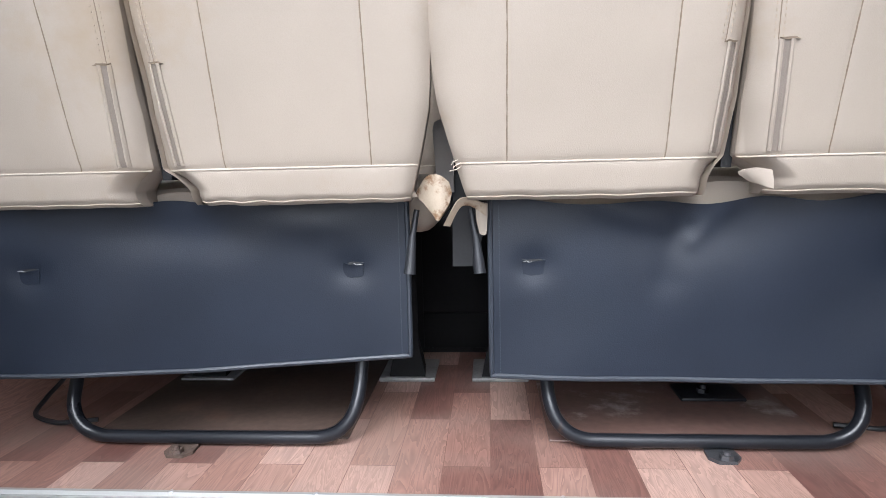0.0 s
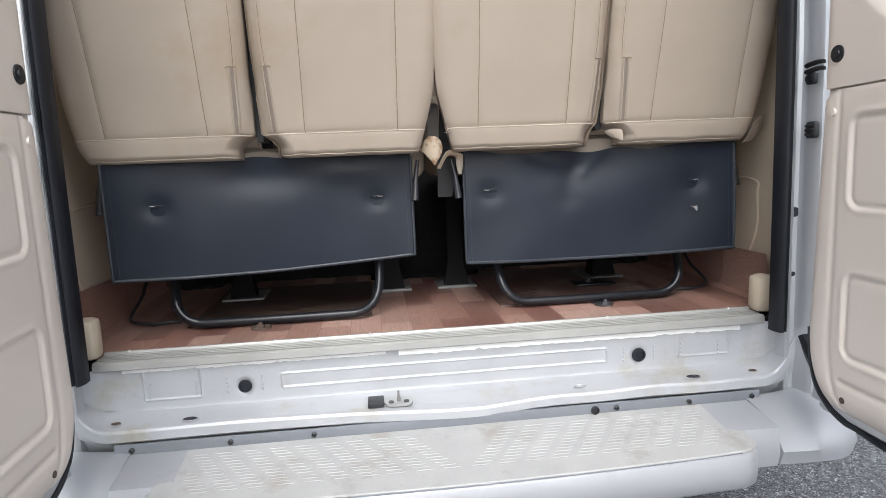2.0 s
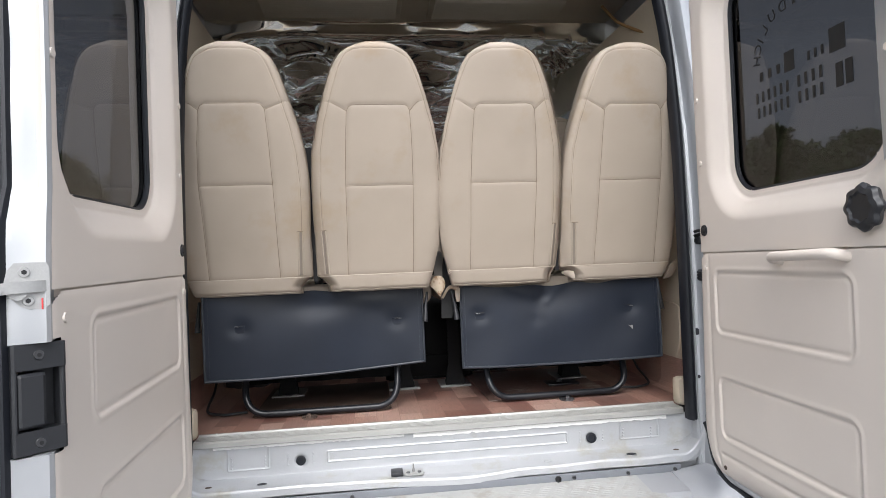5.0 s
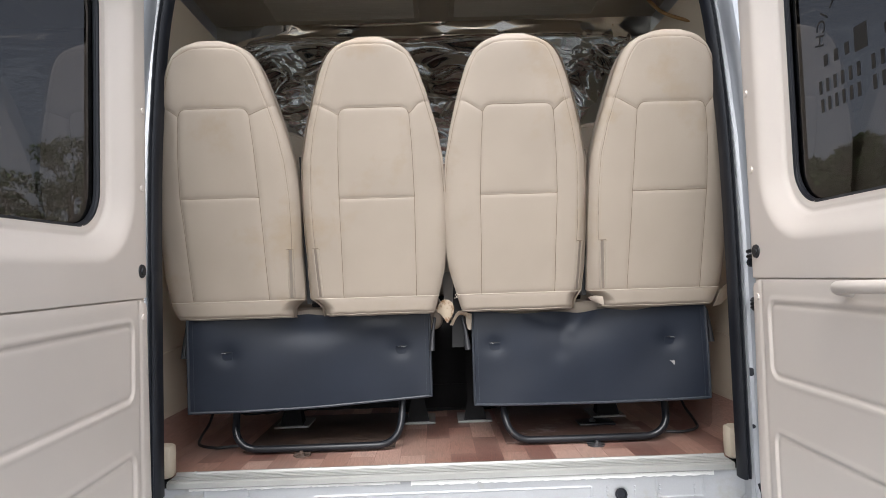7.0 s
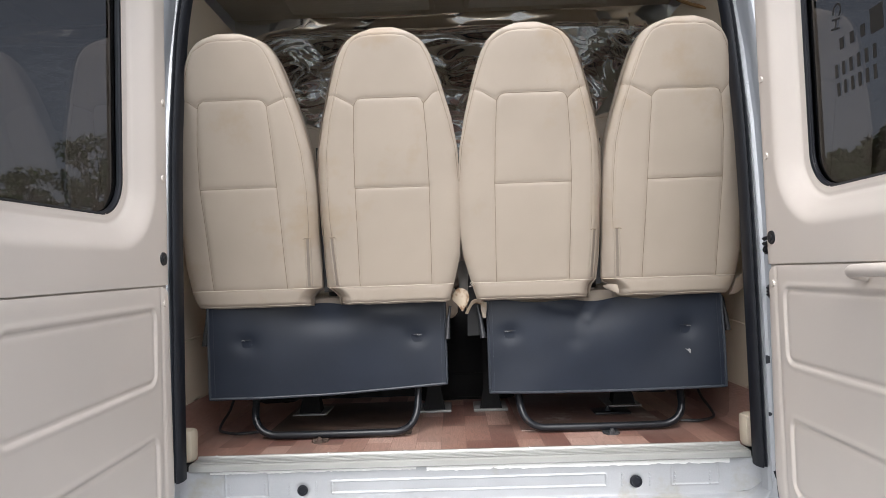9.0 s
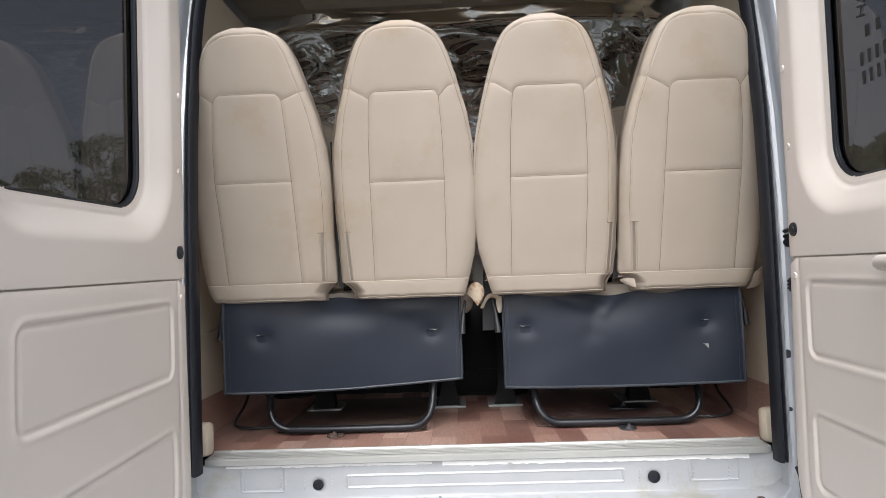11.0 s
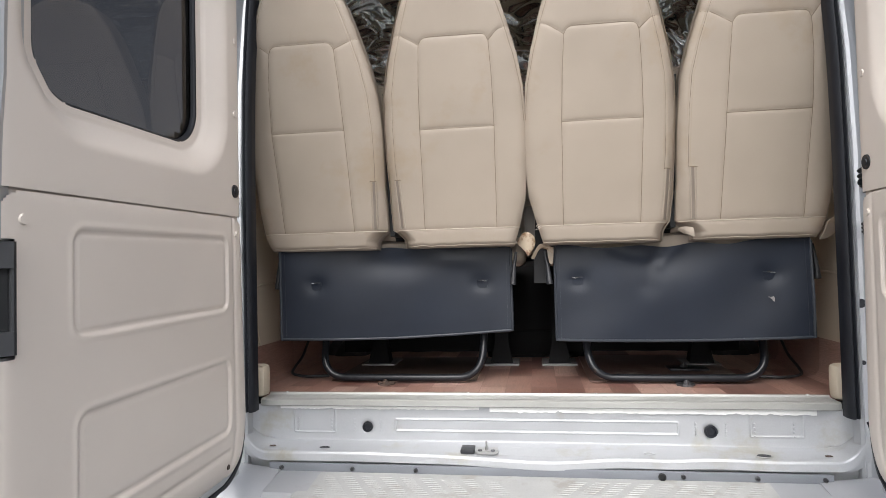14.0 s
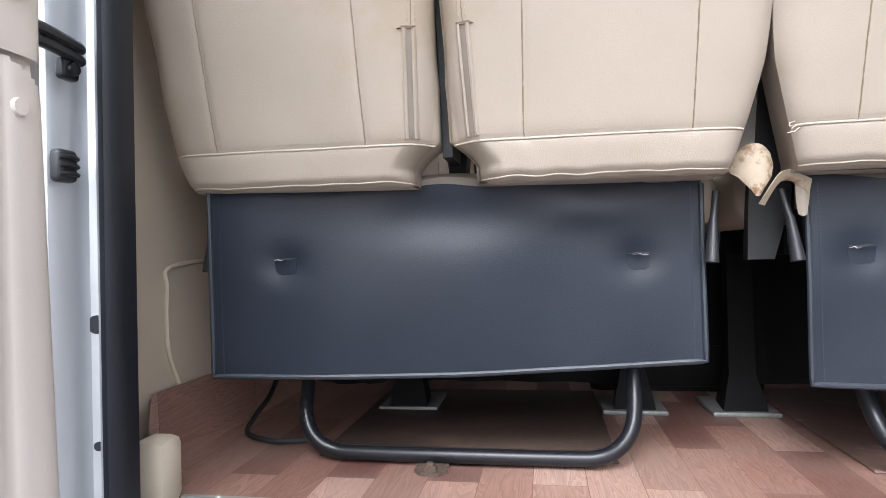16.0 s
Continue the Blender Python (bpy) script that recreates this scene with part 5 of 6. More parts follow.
        for d0, d1, z, h in ((0.578, 0.611, 1.580, 0.046), (0.724, 0.767, 1.575, 0.052), (0.738, 0.757, 1.500, 0.05), (0.765, 0.784, 1.500, 0.05)):
            xw = w(0.0505, (d0 + d1) / 2, z)[0]
            bm = bmesh.new()
            box(bm, xw - 0.0006, xw + 0.0006, -d1, -d0, z, z + h, 0.0)
            part("decal_bar", bm, DECAL, door)
    return door


rear_door(-1)
rear_door(1)

# ---- seats ----
def seat_rear(z):
    """Depth of the backrest's rear face at a height: it leans back."""
    y = 0.085 - 0.265 * (z - 1.142)
    return np.where(z < 1.142, 0.085 + 0.25 * np.maximum(1.142 - z, 0) + 10.0 * np.maximum(1.102 - z, 0) ** 1.6, y)


HW_Z = [1.086, 1.105, 1.14, 1.22, 1.33, 1.43, 1.52, 1.60, 1.68, 1.74, 1.765, 1.785, 1.798, 1.808, 1.817, 1.824, 1.830]
HW_W = [0.166, 0.172, 0.182, 0.195, 0.199, 0.199, 0.194, 0.179, 0.156, 0.136, 0.126, 0.115, 0.105, 0.093, 0.078, 0.060, 0.040]


def line_distance(px, pz, pts):
    best = np.full_like(px, 9.0)
    for (x0, z0), (x1, z1) in zip(pts, pts[1:]):
        dx, dz = x1 - x0, z1 - z0
        t = np.clip(((px - x0) * dx + (pz - z0) * dz) / (dx * dx + dz * dz), 0, 1)
        best = np.minimum(best, np.hypot(px - x0 - t * dx, pz - z0 - t * dz))
    return best


def backrest(xc, panel, inner, low, zip_x, seed, parent):
    """A tall backrest. panel: the sewn panel's two sides, each at its foot, middle and top, and the heights of its cross seam and top;
    inner: the side (-1 or 1) that carries the zip; low: half the width at the foot, on either side."""
    nz = 250
    zz = np.concatenate([np.linspace(1.086, 1.11, 8, endpoint=False), np.linspace(1.11, 1.79, nz - 28, endpoint=False), np.linspace(1.79, 1.830, 20)])
    hw = np.interp(zz, HW_Z, HW_W)
    hw = np.convolve(np.pad(hw, 2, mode="edge"), np.ones(5) / 5, "valid")
    nf = 131
    u = np.sin(np.linspace(-1, 1, nf) * math.pi / 2 * 0.93) / math.sin(math.pi / 2 * 0.93)
    U, Z = np.meshgrid(u, zz)
    HW = np.repeat(hw[:, None], nf, 1)
    rng = np.random.RandomState(seed)
    skew = 0.004 * math.sin(seed * 2.1)
    # each side has its own width at the foot
    drop = np.clip((1.26 - Z) / 0.12, 0, 1) ** 1.5
    XR = U * HW * (1 + drop * (np.where(U < 0, low[0], low[1]) / 0.182 - 1))
    top = np.clip((Z - 1.70) / 0.137, 0, 1)
    R = seat_rear(Z) + 0.012 * np.clip((Z - 1.803) / 0.027, 0, 1) ** 2
    gus = np.clip((inner * XR - (HW - 0.030)) / 0.030, 0, 1)
    Y = R + 0.016 * np.abs(U) ** 16 + 0.003 * U ** 2 + 0.013 * gus ** 1.6
    # sewn seams
    (a0, a1, a2), (b0, b1, b2), mz, tp = panel
    lo = 1.145
    sh = tp - 0.018
    seams = [[(a0, lo), (a1, mz), (a1 * 0.6 + a2 * 0.4, 1.55), (a2, sh), (a2 + 0.006, tp - 0.007), (a2 + 0.015, tp - 0.0015), (a2 + 0.028, tp),
              (b2 - 0.028, tp), (b2 - 0.015, tp - 0.0015), (b2 - 0.006, tp - 0.007), (b2, sh), (b1 * 0.6 + b2 * 0.4, 1.55), (b1, mz), (b0, lo)],
             [(a1, mz), (b1, mz)],
             [(-0.2, lo), (0.2, lo)],
             [(a2, sh), (-0.128, 1.661), (-0.150, 1.668), (-0.2, 1.676)],
             [(b2, sh), (0.130, 1.661), (0.150, 1.668), (0.2, 1.676)]]
    # the wide gusset lies on the zip side; on the other side the seam runs out over the edge
    def inset(z, side):
        return float(np.interp(z, (1.28, 1.40, 1.60, 1.80), (0.028, 0.027, 0.027, 0.026))) if side == inner else float(np.interp(z, (1.42, 1.60, 1.80), (0.004, 0.010, 0.014)))
    sides = {q: [(q * (w_ - inset(z_, q)), z_) for z_, w_ in zip(HW_Z, HW_W) if (1.30 if q == inner else 1.42) < z_ < 1.79] for q in (-1, 1)}
    sides[inner].insert(0, (inner * (0.197 - 0.028), 1.285))
    edge = sides[-1] + [(-0.079, 1.797), (-0.058, 1.807), (-0.03, 1.8105), (0.03, 1.8105), (0.058, 1.807), (0.079, 1.797)] + sides[1][::-1]
    groove = np.zeros_like(Z)
    for k, s in enumerate(seams):
        d = line_distance(XR, Z, s)
        groove = np.maximum(groove, np.exp(-(d / 0.003) ** 2))
        Y += 0.0012 * np.exp(-(d / 0.010) ** 2)
    d = line_distance(XR, Z, edge)
    groove = np.maximum(groove, 0.75 * np.exp(-(d / 0.002) ** 2))
    Y += 0.0016 * groove
    Y += 0.0010 * np.exp(-(d / 0.012) ** 2)
    # slack cover: soft lumps, creases near the bottom and towards the edges
    Y += 0.0011 * lumps(XR, Z, seed, 0.22) + 0.00022 * lumps(XR, Z * 0.6, seed + 50, 0.07) * np.clip((1.3 - Z) / 0.15, 0, 1)
    Y += 0.0012 * lumps(XR * 0.4, Z, seed + 20, 0.12) * np.abs(U) ** 6
    X = XR + skew * (Z - 1.1) / 0.7 + 0.0012 * np.abs(U) ** 3 * np.sign(U) * lumps(U, Z, seed + 7, 0.3)
    # below the lower seam the zip side folds sharply in to the zip
    q = np.clip((lo - Z) / 0.034, 0, 1) ** 0.8 * (inner * U > 0)
    X = X * (1 - q) + (U * (abs(zip_x) - 0.002)) * q
    Y = Y + 0.014 * np.clip((lo - Z) / 0.012, 0, 1) * np.clip(inner * U, 0, 1) ** 14
    Zp = Z + 0.0014 * lumps(X, U, seed + 30, 0.45) * np.clip((lo - Z) / 0.05, 0, 1)
    Zp = np.where(Z < lo, lo - (lo - Zp) * 0.90, Zp)
    verts = np.stack([X + xc, Y, Zp], -1).reshape(-1, 3).tolist()
    faces = [(j * nf + i, j * nf + i + 1, (j + 1) * nf + i + 1, (j + 1) * nf + i) for j in range(len(zz) - 1) for i in range(nf - 1)]
    # front of the backrest, coarser
    base = len(verts)
    nb = 15
    for j, z in enumerate(zz):
        yr = float(R[j, nf // 2])
        th = 0.15 - 0.06 * float(top[j, 0]) ** 2
        for i in range(nb):
            v = math.cos(math.pi * i / (nb - 1))
            verts.append((xc + float(X[j, -1] if v > 0 else -X[j, 0]) * v, yr + 0.018 + th * math.sin(math.pi * i / (nb - 1)) ** 0.5 * 0.9, float(Zp[j, 0])))
    for j in range(len(zz) - 1):
        for i in range(nb - 1):
            faces.append((base + j * nb + i, base + j * nb + i + 1, base + (j + 1) * nb + i + 1, base + (j + 1) * nb + i))
        faces.append((j * nf + nf - 1, base + j * nb, base + (j + 1) * nb, (j + 1) * nf + nf - 1))
        faces.append((base + j * nb + nb - 1, j * nf, (j + 1) * nf, base + (j + 1) * nb + nb - 1))
    last = len(zz) - 1
    faces.append([last * nf + i for i in range(nf)] + [base + last * nb + i for i in range(nb)])
    faces.append([i for i in range(nf)][::-1] + [base + i for i in range(nb)][::-1])
    back = part("backrest", array_mesh(verts, faces, LEATHER, 70), LEATHER, parent, "tall beige leatherette backrest")
    # sewn lines, thin tubes with the crease's shade in their colour
    lines = seams[:2] + seams[3:] + [edge]
    for s in lines:
        pts = []
        for (x0, z0), (x1, z1) in zip(s, s[1:]):
            n = max(1, int(math.hypot(x1 - x0, z1 - z0) / 0.008))
            pts += [(x0 + (x1 - x0) * i / n, z0 + (z1 - z0) * i / n) for i in range(n)]
        pts.append(s[-1])
        out = []
        for x, z in pts:
            j = int(np.argmin(np.abs(zz - z)))
            if abs(x) > XR[j, -1] * 0.985:
                continue
            out.append((xc + float(np.interp(x, XR[j], X[j])), float(np.interp(x, XR[j], Y[j])) + 0.0003, z))
        bm = bmesh.new()
        sweep(bm, out, 0.00105 if s is not edge else 0.0008, 5)
        part("seam", bm, SEAM, back)
    # twin rows of stitches along the gusset seam
    bm = bmesh.new()
    line = sides[inner]
    for (x0, z0), (x1, z1) in zip(line, line[1:]):
        n = int(math.hypot(x1 - x0, z1 - z0) / 0.0075)
        for k in range(n):
            for off in (-0.0048, 0.0048):
                x, z = x0 + (x1 - x0) * (k + 0.5) / n + off, z0 + (z1 - z0) * (k + 0.5) / n
                j = int(np.argmin(np.abs(zz - z)))
                if abs(x) > XR[j, -1] * 0.985:
                    continue
                px, py = xc + float(np.interp(x, XR[j], X[j])), float(np.interp(x, XR[j], Y[j]))
                box(bm, px - 0.0006, px + 0.0006, py - 0.0006, py + 0.0006, z - 0.002, z + 0.002)
    tagged(part("stitching", bm, STITCH, back), kind="stuff")
    # piping along the lower seam
    for level, r in ((lo, 0.0013), (1.0935, 0.0010)):
        bm = bmesh.new()
        row = int(np.argmin(np.abs(zz - level)))
        sweep(bm, [(xc + float(X[row, i]), float(Y[row, i]) - r, float(Zp[row, i])) for i in range(3, nf - 3, 2)], r, 6)
        part("piping", bm, PIPING, back, "pale piping seam")
    # zip placket: two raised lips with the zip between them
    xz = zip_x

    def strip_rows(cuts, z0, z1):
        rows = []
        for k in range(17):
            z = z0 + (z1 - z0) * k / 16
            j = int(np.argmin(np.abs(zz - z)))
            mid = xz + inner * 0.006 * (k / 16)
            rows.append([(xc + mid + dx, float(np.interp(mid + dx, X[j], Y[j])) - off, z) for dx, off in cuts])
        return rows
    for c in (-0.0064, 0.0064):
        bm = bmesh.new()
        loft(bm, strip_rows([(c - 0.003, -0.003), (c - 0.0025, 0.0026), (c, 0.0042), (c + 0.0025, 0.0026), (c + 0.003, -0.003)], 1.150, 1.2845))
        part("zip_lip", bm, LEATHER, back)
    bm = bmesh.new()
    loft(bm, strip_rows([(-0.0046, -0.003), (-0.0043, 0.0009), (-0.001, 0.0006), (0.001, 0.0006), (0.0043, 0.0009), (0.0046, -0.003)], 1.150, 1.2845))
    part("zip", bm, ZIP, back, "grey zip strip")
    bm = bmesh.new()
    loft(bm, strip_rows([(-0.0088, -0.003), (-0.0084, 0.0028), (0.0084, 0.0028), (0.0088, -0.003)], 1.284, 1.2870))
    part("zip_end", bm, SEAM, back)
    return back


def apron(x0, x1, ytop, dents, tears, warp, seed, parent, creases=()):
    """The dark vinyl apron that hangs behind the seat base. ytop(x) gives its depth."""
    nx_, nz_ = 150, 60
    U, V = np.meshgrid(np.linspace(0, 1, nx_), np.linspace(0, 1, nz_))
    X = x0 + (x1 - x0) * U
    zt, zb = warp
    ZT = zt[0] + (zt[1] - zt[0]) * U - 0.008 * np.sin(U * math.pi) + 0.004 * lumps(U, U * 0, seed, 0.3)
    ZB = zb[0] + (zb[1] - zb[0]) * U - zb[2] * np.sin(U * math.pi)
    Z = ZT + (ZB - ZT) * V
    Y = ytop(X) + 0.0045 * lumps(X, Z, seed + 1, 0.35) + 0.012 * V * np.sin(U * math.pi)
    for cx, cz, rx, rz, amp in dents:
        Y = Y + amp * np.exp(-((X - cx) / rx) ** 2 - ((Z - cz) / rz) ** 2)
    for line, wd, amp in creases:
        Y = Y + amp * np.exp(-(line_distance(X, Z, line) / wd) ** 2)
    for cx, cz in tears:
        Y = Y + 0.006 * np.exp(-((X - cx) / 0.03) ** 2 - ((Z - cz + 0.01) / 0.025) ** 2)
    rows = np.stack([X, Y, Z], -1)
    verts = rows.reshape(-1, 3).tolist()
    faces = [(j * nx_ + i, (j + 1) * nx_ + i, (j + 1) * nx_ + i + 1, j * nx_ + i + 1) for j in range(nz_ - 1) for i in range(nx_ - 1)]
    base = len(verts)
    verts += (rows + np.array((0, 0.004, 0))).reshape(-1, 3).tolist()
    faces += [(base + j * nx_ + i, base + j * nx_ + i + 1, base + (j + 1) * nx_ + i + 1, base + (j + 1) * nx_ + i) for j in range(nz_ - 1) for i in range(nx_ - 1)]
    ob = part("apron", array_mesh(verts, faces, VINYL, 60), VINYL, parent, "dark navy vinyl apron with small tears")
    rim = [tuple(rows[j, 0]) for j in range(0, nz_, 3)] + [tuple(rows[-1, i]) for i in range(0, nx_, 3)] + [tuple(rows[j, -1]) for j in range(nz_ - 1, -1, -3)]
    bm = bmesh.new()
    sweep(bm, rim, 0.0042, 8)
    part("binding", bm, VINYL_EDGE, ob, "stitched vinyl binding")
    bm = bmesh.new()
    for i in (3, nx_ - 4):
        for j in range(2, nz_ - 2):
            a, b_ = Vector(rows[j, i]), Vector(rows[j + 1, i])
            c = a.lerp(b_, 0.62)
            box(bm, c.x - 0.0006, c.x + 0.0006, c.y - 0.0008, c.y + 0.0003, c.z - 0.0014, c.z + 0.0014)
    tagged(part("stitching", bm, VINYL_EDGE, ob), kind="stuff")
    for k, (cx, cz) in enumerate(tears):
        i = int((cx - x0) / (x1 - x0) * (nx_ - 1))
        j = int(np.argmin(np.abs(Z[:, i] - cz)))
        y = float(Y[j, i])
        w_ = 0.0175
        # dark slit with a curled, slightly frayed lip under it
        bm = bmesh.new()
        top = [(cx + w_ * q, y - 0.0006, cz + 0.0012 * math.sin(q * 5 + k)) for q in (-1, -0.5, 0, 0.5, 1)]
        low = [(p[0], p[1] - 0.0004, p[2] - 0.0042 * (1 - 0.8 * abs(q))) for p, q in zip(top, (-1, -0.5, 0, 0.5, 1))]
        loft(bm, [top, low], closed=False, cap=False)
        bmesh.ops.solidify(bm, geom=bm.faces[:], thickness=0.0004)
        part("slit", bm, DULL_BLACK, ob)
        bm = bmesh.new()
        rows_ = []
        for v in range(7):
            t = v / 6
            rows_.append([(cx + w_ * q * (1 - 0.12 * t), y - 0.0006 - (0.0036 * math.exp(-t * 5)) * (1 - q * q) - 0.0006, cz - 0.0035 * (1 - 0.8 * abs(q)) - 0.022 * t + 0.0008 * math.sin(q * 9 + v)) for q in (-1, -0.6, -0.2, 0.2, 0.6, 1)])
        loft(bm, rows_, closed=False, cap=False)
        bmesh.ops.solidify(bm, geom=bm.faces[:], thickness=0.0006)
        part("torn_patch", bm, VINYL, ob)
        bm = bmesh.new()
        rngt = random.Random(seed * 7 + k)
        lo_q, hi_q = ((-0.9, -0.1) if k == 0 else (0.0, 0.9))
        sweep(bm, [(cx + w_ * q, y - 0.0040 + rngt.uniform(-0.0006, 0.0006), cz - 0.0030 + rngt.uniform(-0.0012, 0.0012)) for q in np.linspace(lo_q, hi_q, 6)], [0.0004, 0.001, 0.0006, 0.0012, 0.0007, 0.0003], 5)
        part("torn_edge", bm, FRAY, ob, "frayed pale tear edge")
    return ob


def cushion(xc, parent):
    bm = bmesh.new()
    box(bm, xc - 0.185, xc + 0.185, 0.26, 0.66, 1.03, 1.125, 0.03, 4)
    return part("seat_cushion", bm, LEATHER, parent, "beige leatherette seat cushion")


def double_seat(name, centres, panels, lows, zips, seed, label, ytop, flap, dents, tears, warp, frame_x, legs, lever_x, lug_x, creases=()):
    x_mid = sum(centres) / 2
    t = thing(name, (x_mid, 0.35, 0.677), label, "seat", "van seat row")
    backrest(centres[0], panels[0], 1, lows[0], zips[0], seed, t)
    backrest(centres[1], panels[1], -1, lows[1], zips[1], seed + 1, t)
    for c in centres:
        cushion(c, t)
    # padded rear edge of the base, seen above the apron
    bm = bmesh.new()
    rows = []
    for k in range(41):
        x = flap[0] + 0.006 + (flap[1] - flap[0] - 0.012) * k / 40
        dz = 0.006 * math.sin(k * 0.9 + seed)
        mid = 0.005 * math.exp(-((x - x_mid) / 0.06) ** 2)
        y = float(ytop(x))
        rows.append([(x, y + 0.034, 1.06), (x, y + 0.022, 1.085 + mid), (x, y + 0.022, 1.104 + dz * 0.3 + mid), (x, y + 0.036, 1.112 + mid), (x, y + 0.06, 1.10), (x, y + 0.06, 1.05)])
    loft(bm, rows)
    part("base_cover", bm, LEATHER, t, "beige cover of the seat base")
    apron(flap[0], flap[1], ytop, dents, tears, warp, seed, t, creases)
    # tubular rear foot
    a, b_ = frame_x
    pts = [(a - 0.006, 0.275, 1.03), (a - 0.003, 0.262, 0.90), (a, 0.235, 0.80), (a + 0.006, 0.208, 0.75), (a + 0.024, 0.196, 0.720), (a + 0.055, 0.194, 0.7030), (a + 0.10, 0.194, 0.7000), ((a + b_) / 2, 0.194, 0.6995),
           (b_ - 0.10, 0.194, 0.7000), (b_ - 0.055, 0.194, 0.7030), (b_ - 0.024, 0.196, 0.720), (b_ - 0.006, 0.208, 0.75), (b_, 0.235, 0.80), (b_ + 0.001, 0.262, 0.90), (b_ + 0.002, 0.275, 1.03)]
    bm = bmesh.new()
    sweep(bm, smooth_line(pts, 5), 0.0112, 14)
    foot = part("tube_foot", bm, BLACK_STEEL, t, "bent black steel tube foot")
    bm = bmesh.new()
    outline = [(-0.020, 0.0), (-0.022, -0.022), (-0.012, -0.034), (0.012, -0.034), (0.022, -0.022), (0.020, 0.0)]
    loft(bm, [[(lug_x + dx * 1.12, 0.190 + dy * 1.25, z) for dx, dy in outline] for z in (0.684, 0.689)])
    rod(bm, (lug_x, 0.157, 0.689), (lug_x, 0.157, 0.696), 0.011, 0.010, 6)
    rod(bm, (lug_x, 0.157, 0.696), (lug_x, 0.157, 0.701), 0.006, 0.005, 12)
    part("lug", bm, RUST if lug_x < 0 else DARK_SCREW, foot, "bolted floor lug")
    for lx in legs:
        bm = bmesh.new()
        loft(bm, [[(lx - w_, 0.515 + e, z), (lx + w_, 0.515 + e, z), (lx + w_ - 0.008, 0.60, z), (lx - w_ + 0.008, 0.60, z)] for z, w_, e in ((0.688, 0.040, 0.0), (0.72, 0.034, 0.004), (0.76, 0.024, 0.016), (1.035, 0.022, 0.020))])
        leg = part("leg", bm, SHADE_BLACK, t, "pressed black steel leg")
        bm = bmesh.new()
        box(bm, lx - 0.060, lx + 0.060, 0.505, 0.64, 0.6835, 0.692, 0.002)
        part("base_plate", bm, DULL_STEEL, leg, "steel floor plate")
    # underside frame
    bm = bmesh.new()
    box(bm, flap[0] + 0.04, flap[1] - 0.04, 0.27, 0.31, 0.99, 1.03, 0.004)
    box(bm, flap[0] + 0.04, flap[1] - 0.04, 0.54, 0.58, 0.99, 1.03, 0.004)
    for lx in legs:
        box(bm, lx - 0.015, lx + 0.015, 0.27, 0.58, 0.985, 1.03, 0.003)
    part("base_frame", bm, SHADE_BLACK, t, "black steel base frame")
    # added skirt hanging from the front edge of the base, to block light
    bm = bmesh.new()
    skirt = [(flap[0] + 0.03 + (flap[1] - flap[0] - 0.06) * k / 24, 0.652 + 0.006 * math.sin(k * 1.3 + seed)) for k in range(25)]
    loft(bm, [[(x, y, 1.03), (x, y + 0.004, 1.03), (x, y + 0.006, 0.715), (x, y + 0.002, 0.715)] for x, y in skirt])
    part("light_block_skirt", bm, SHADE_BLACK, t, "added black sheet that blocks light under the seat")
    # levers and recliner brackets
    for lx, tilt in lever_x:
        bm = bmesh.new()
        rod(bm, (lx, 0.185, 1.075), (lx + tilt * 0.55, 0.176, 1.035), 0.0045, 0.005, 12)
        rod(bm, (lx + tilt * 0.55, 0.176, 1.037), (lx + tilt, 0.168, 0.978), 0.0055, 0.0095, 14)
        part("recline_lever", bm, PLASTIC, t, "black recline lever")
    for side in (-1, 1):
        bm = bmesh.new()
        xe = flap[0] + 0.012 if side < 0 else flap[1] - 0.012
        box(bm, xe - 0.004, xe + 0.004, 0.215, 0.30, 1.0, 1.10, 0.002)
        part("recliner_bracket", bm, BLACK_STEEL, t)
    return t


left_seat = double_seat("double_seat", (-0.598, -0.195),
            (((-0.118, -0.124, -0.104), (0.096, 0.092, 0.084), 1.4295, 1.661), ((-0.097, -0.094, -0.084), (0.110, 0.113, 0.105), 1.419, 1.654)),
            ((0.189, 0.194), (0.195, 0.173)), (0.160, -0.163), 3, "beige leatherette double seat with torn cover and navy vinyl apron",
            lambda x: 0.125 + 0.068 * (x + 0.75) / 0.70, (-0.750, -0.052), ((-0.40, 1.05, 0.10, 0.04, 0.010), (-0.20, 1.055, 0.06, 0.025, -0.004)),
            ((-0.643, 0.997), (-0.14, 0.994)), ((1.106, 1.096), (0.826, 0.842, 0.010)), (-0.648, -0.143), (-0.548, -0.105), ((-0.775, -0.004), (-0.035, -0.012)), -0.437)
right_seat = double_seat("double_seat", (0.2015, 0.602),
            (((-0.100, -0.098, -0.088), (0.109, 0.114, 0.102), 1.419, 1.654), ((-0.084, -0.079, -0.075), (0.125, 0.128, 0.110), 1.418, 1.650)),
            ((0.170, 0.188), (0.198, 0.189)), (0.174, -0.154), 8, "beige leatherette double seat with creased navy vinyl apron",
            lambda x: 0.175 - 0.05 * (x - 0.075) / 0.70, (0.077, 0.758), ((0.35, 1.045, 0.12, 0.05, 0.010),),
            ((0.142, 0.997), (0.655, 1.002)), ((1.088, 1.094), (0.814, 0.823, 0.008)), (0.166, 0.662), (0.095, 0.565), ((0.048, 0.013), (0.785, 0.004)), 0.431,
            (([(0.43, 1.09), (0.40, 1.06), (0.375, 1.025)], 0.014, -0.0026), ([(0.395, 1.09), (0.375, 1.06)], 0.010, -0.0016), ([(0.24, 1.075), (0.29, 1.055), (0.33, 1.05)], 0.013, -0.0026), ([(0.37, 1.07), (0.345, 1.02), (0.34, 0.97)], 0.03, 0.004)))
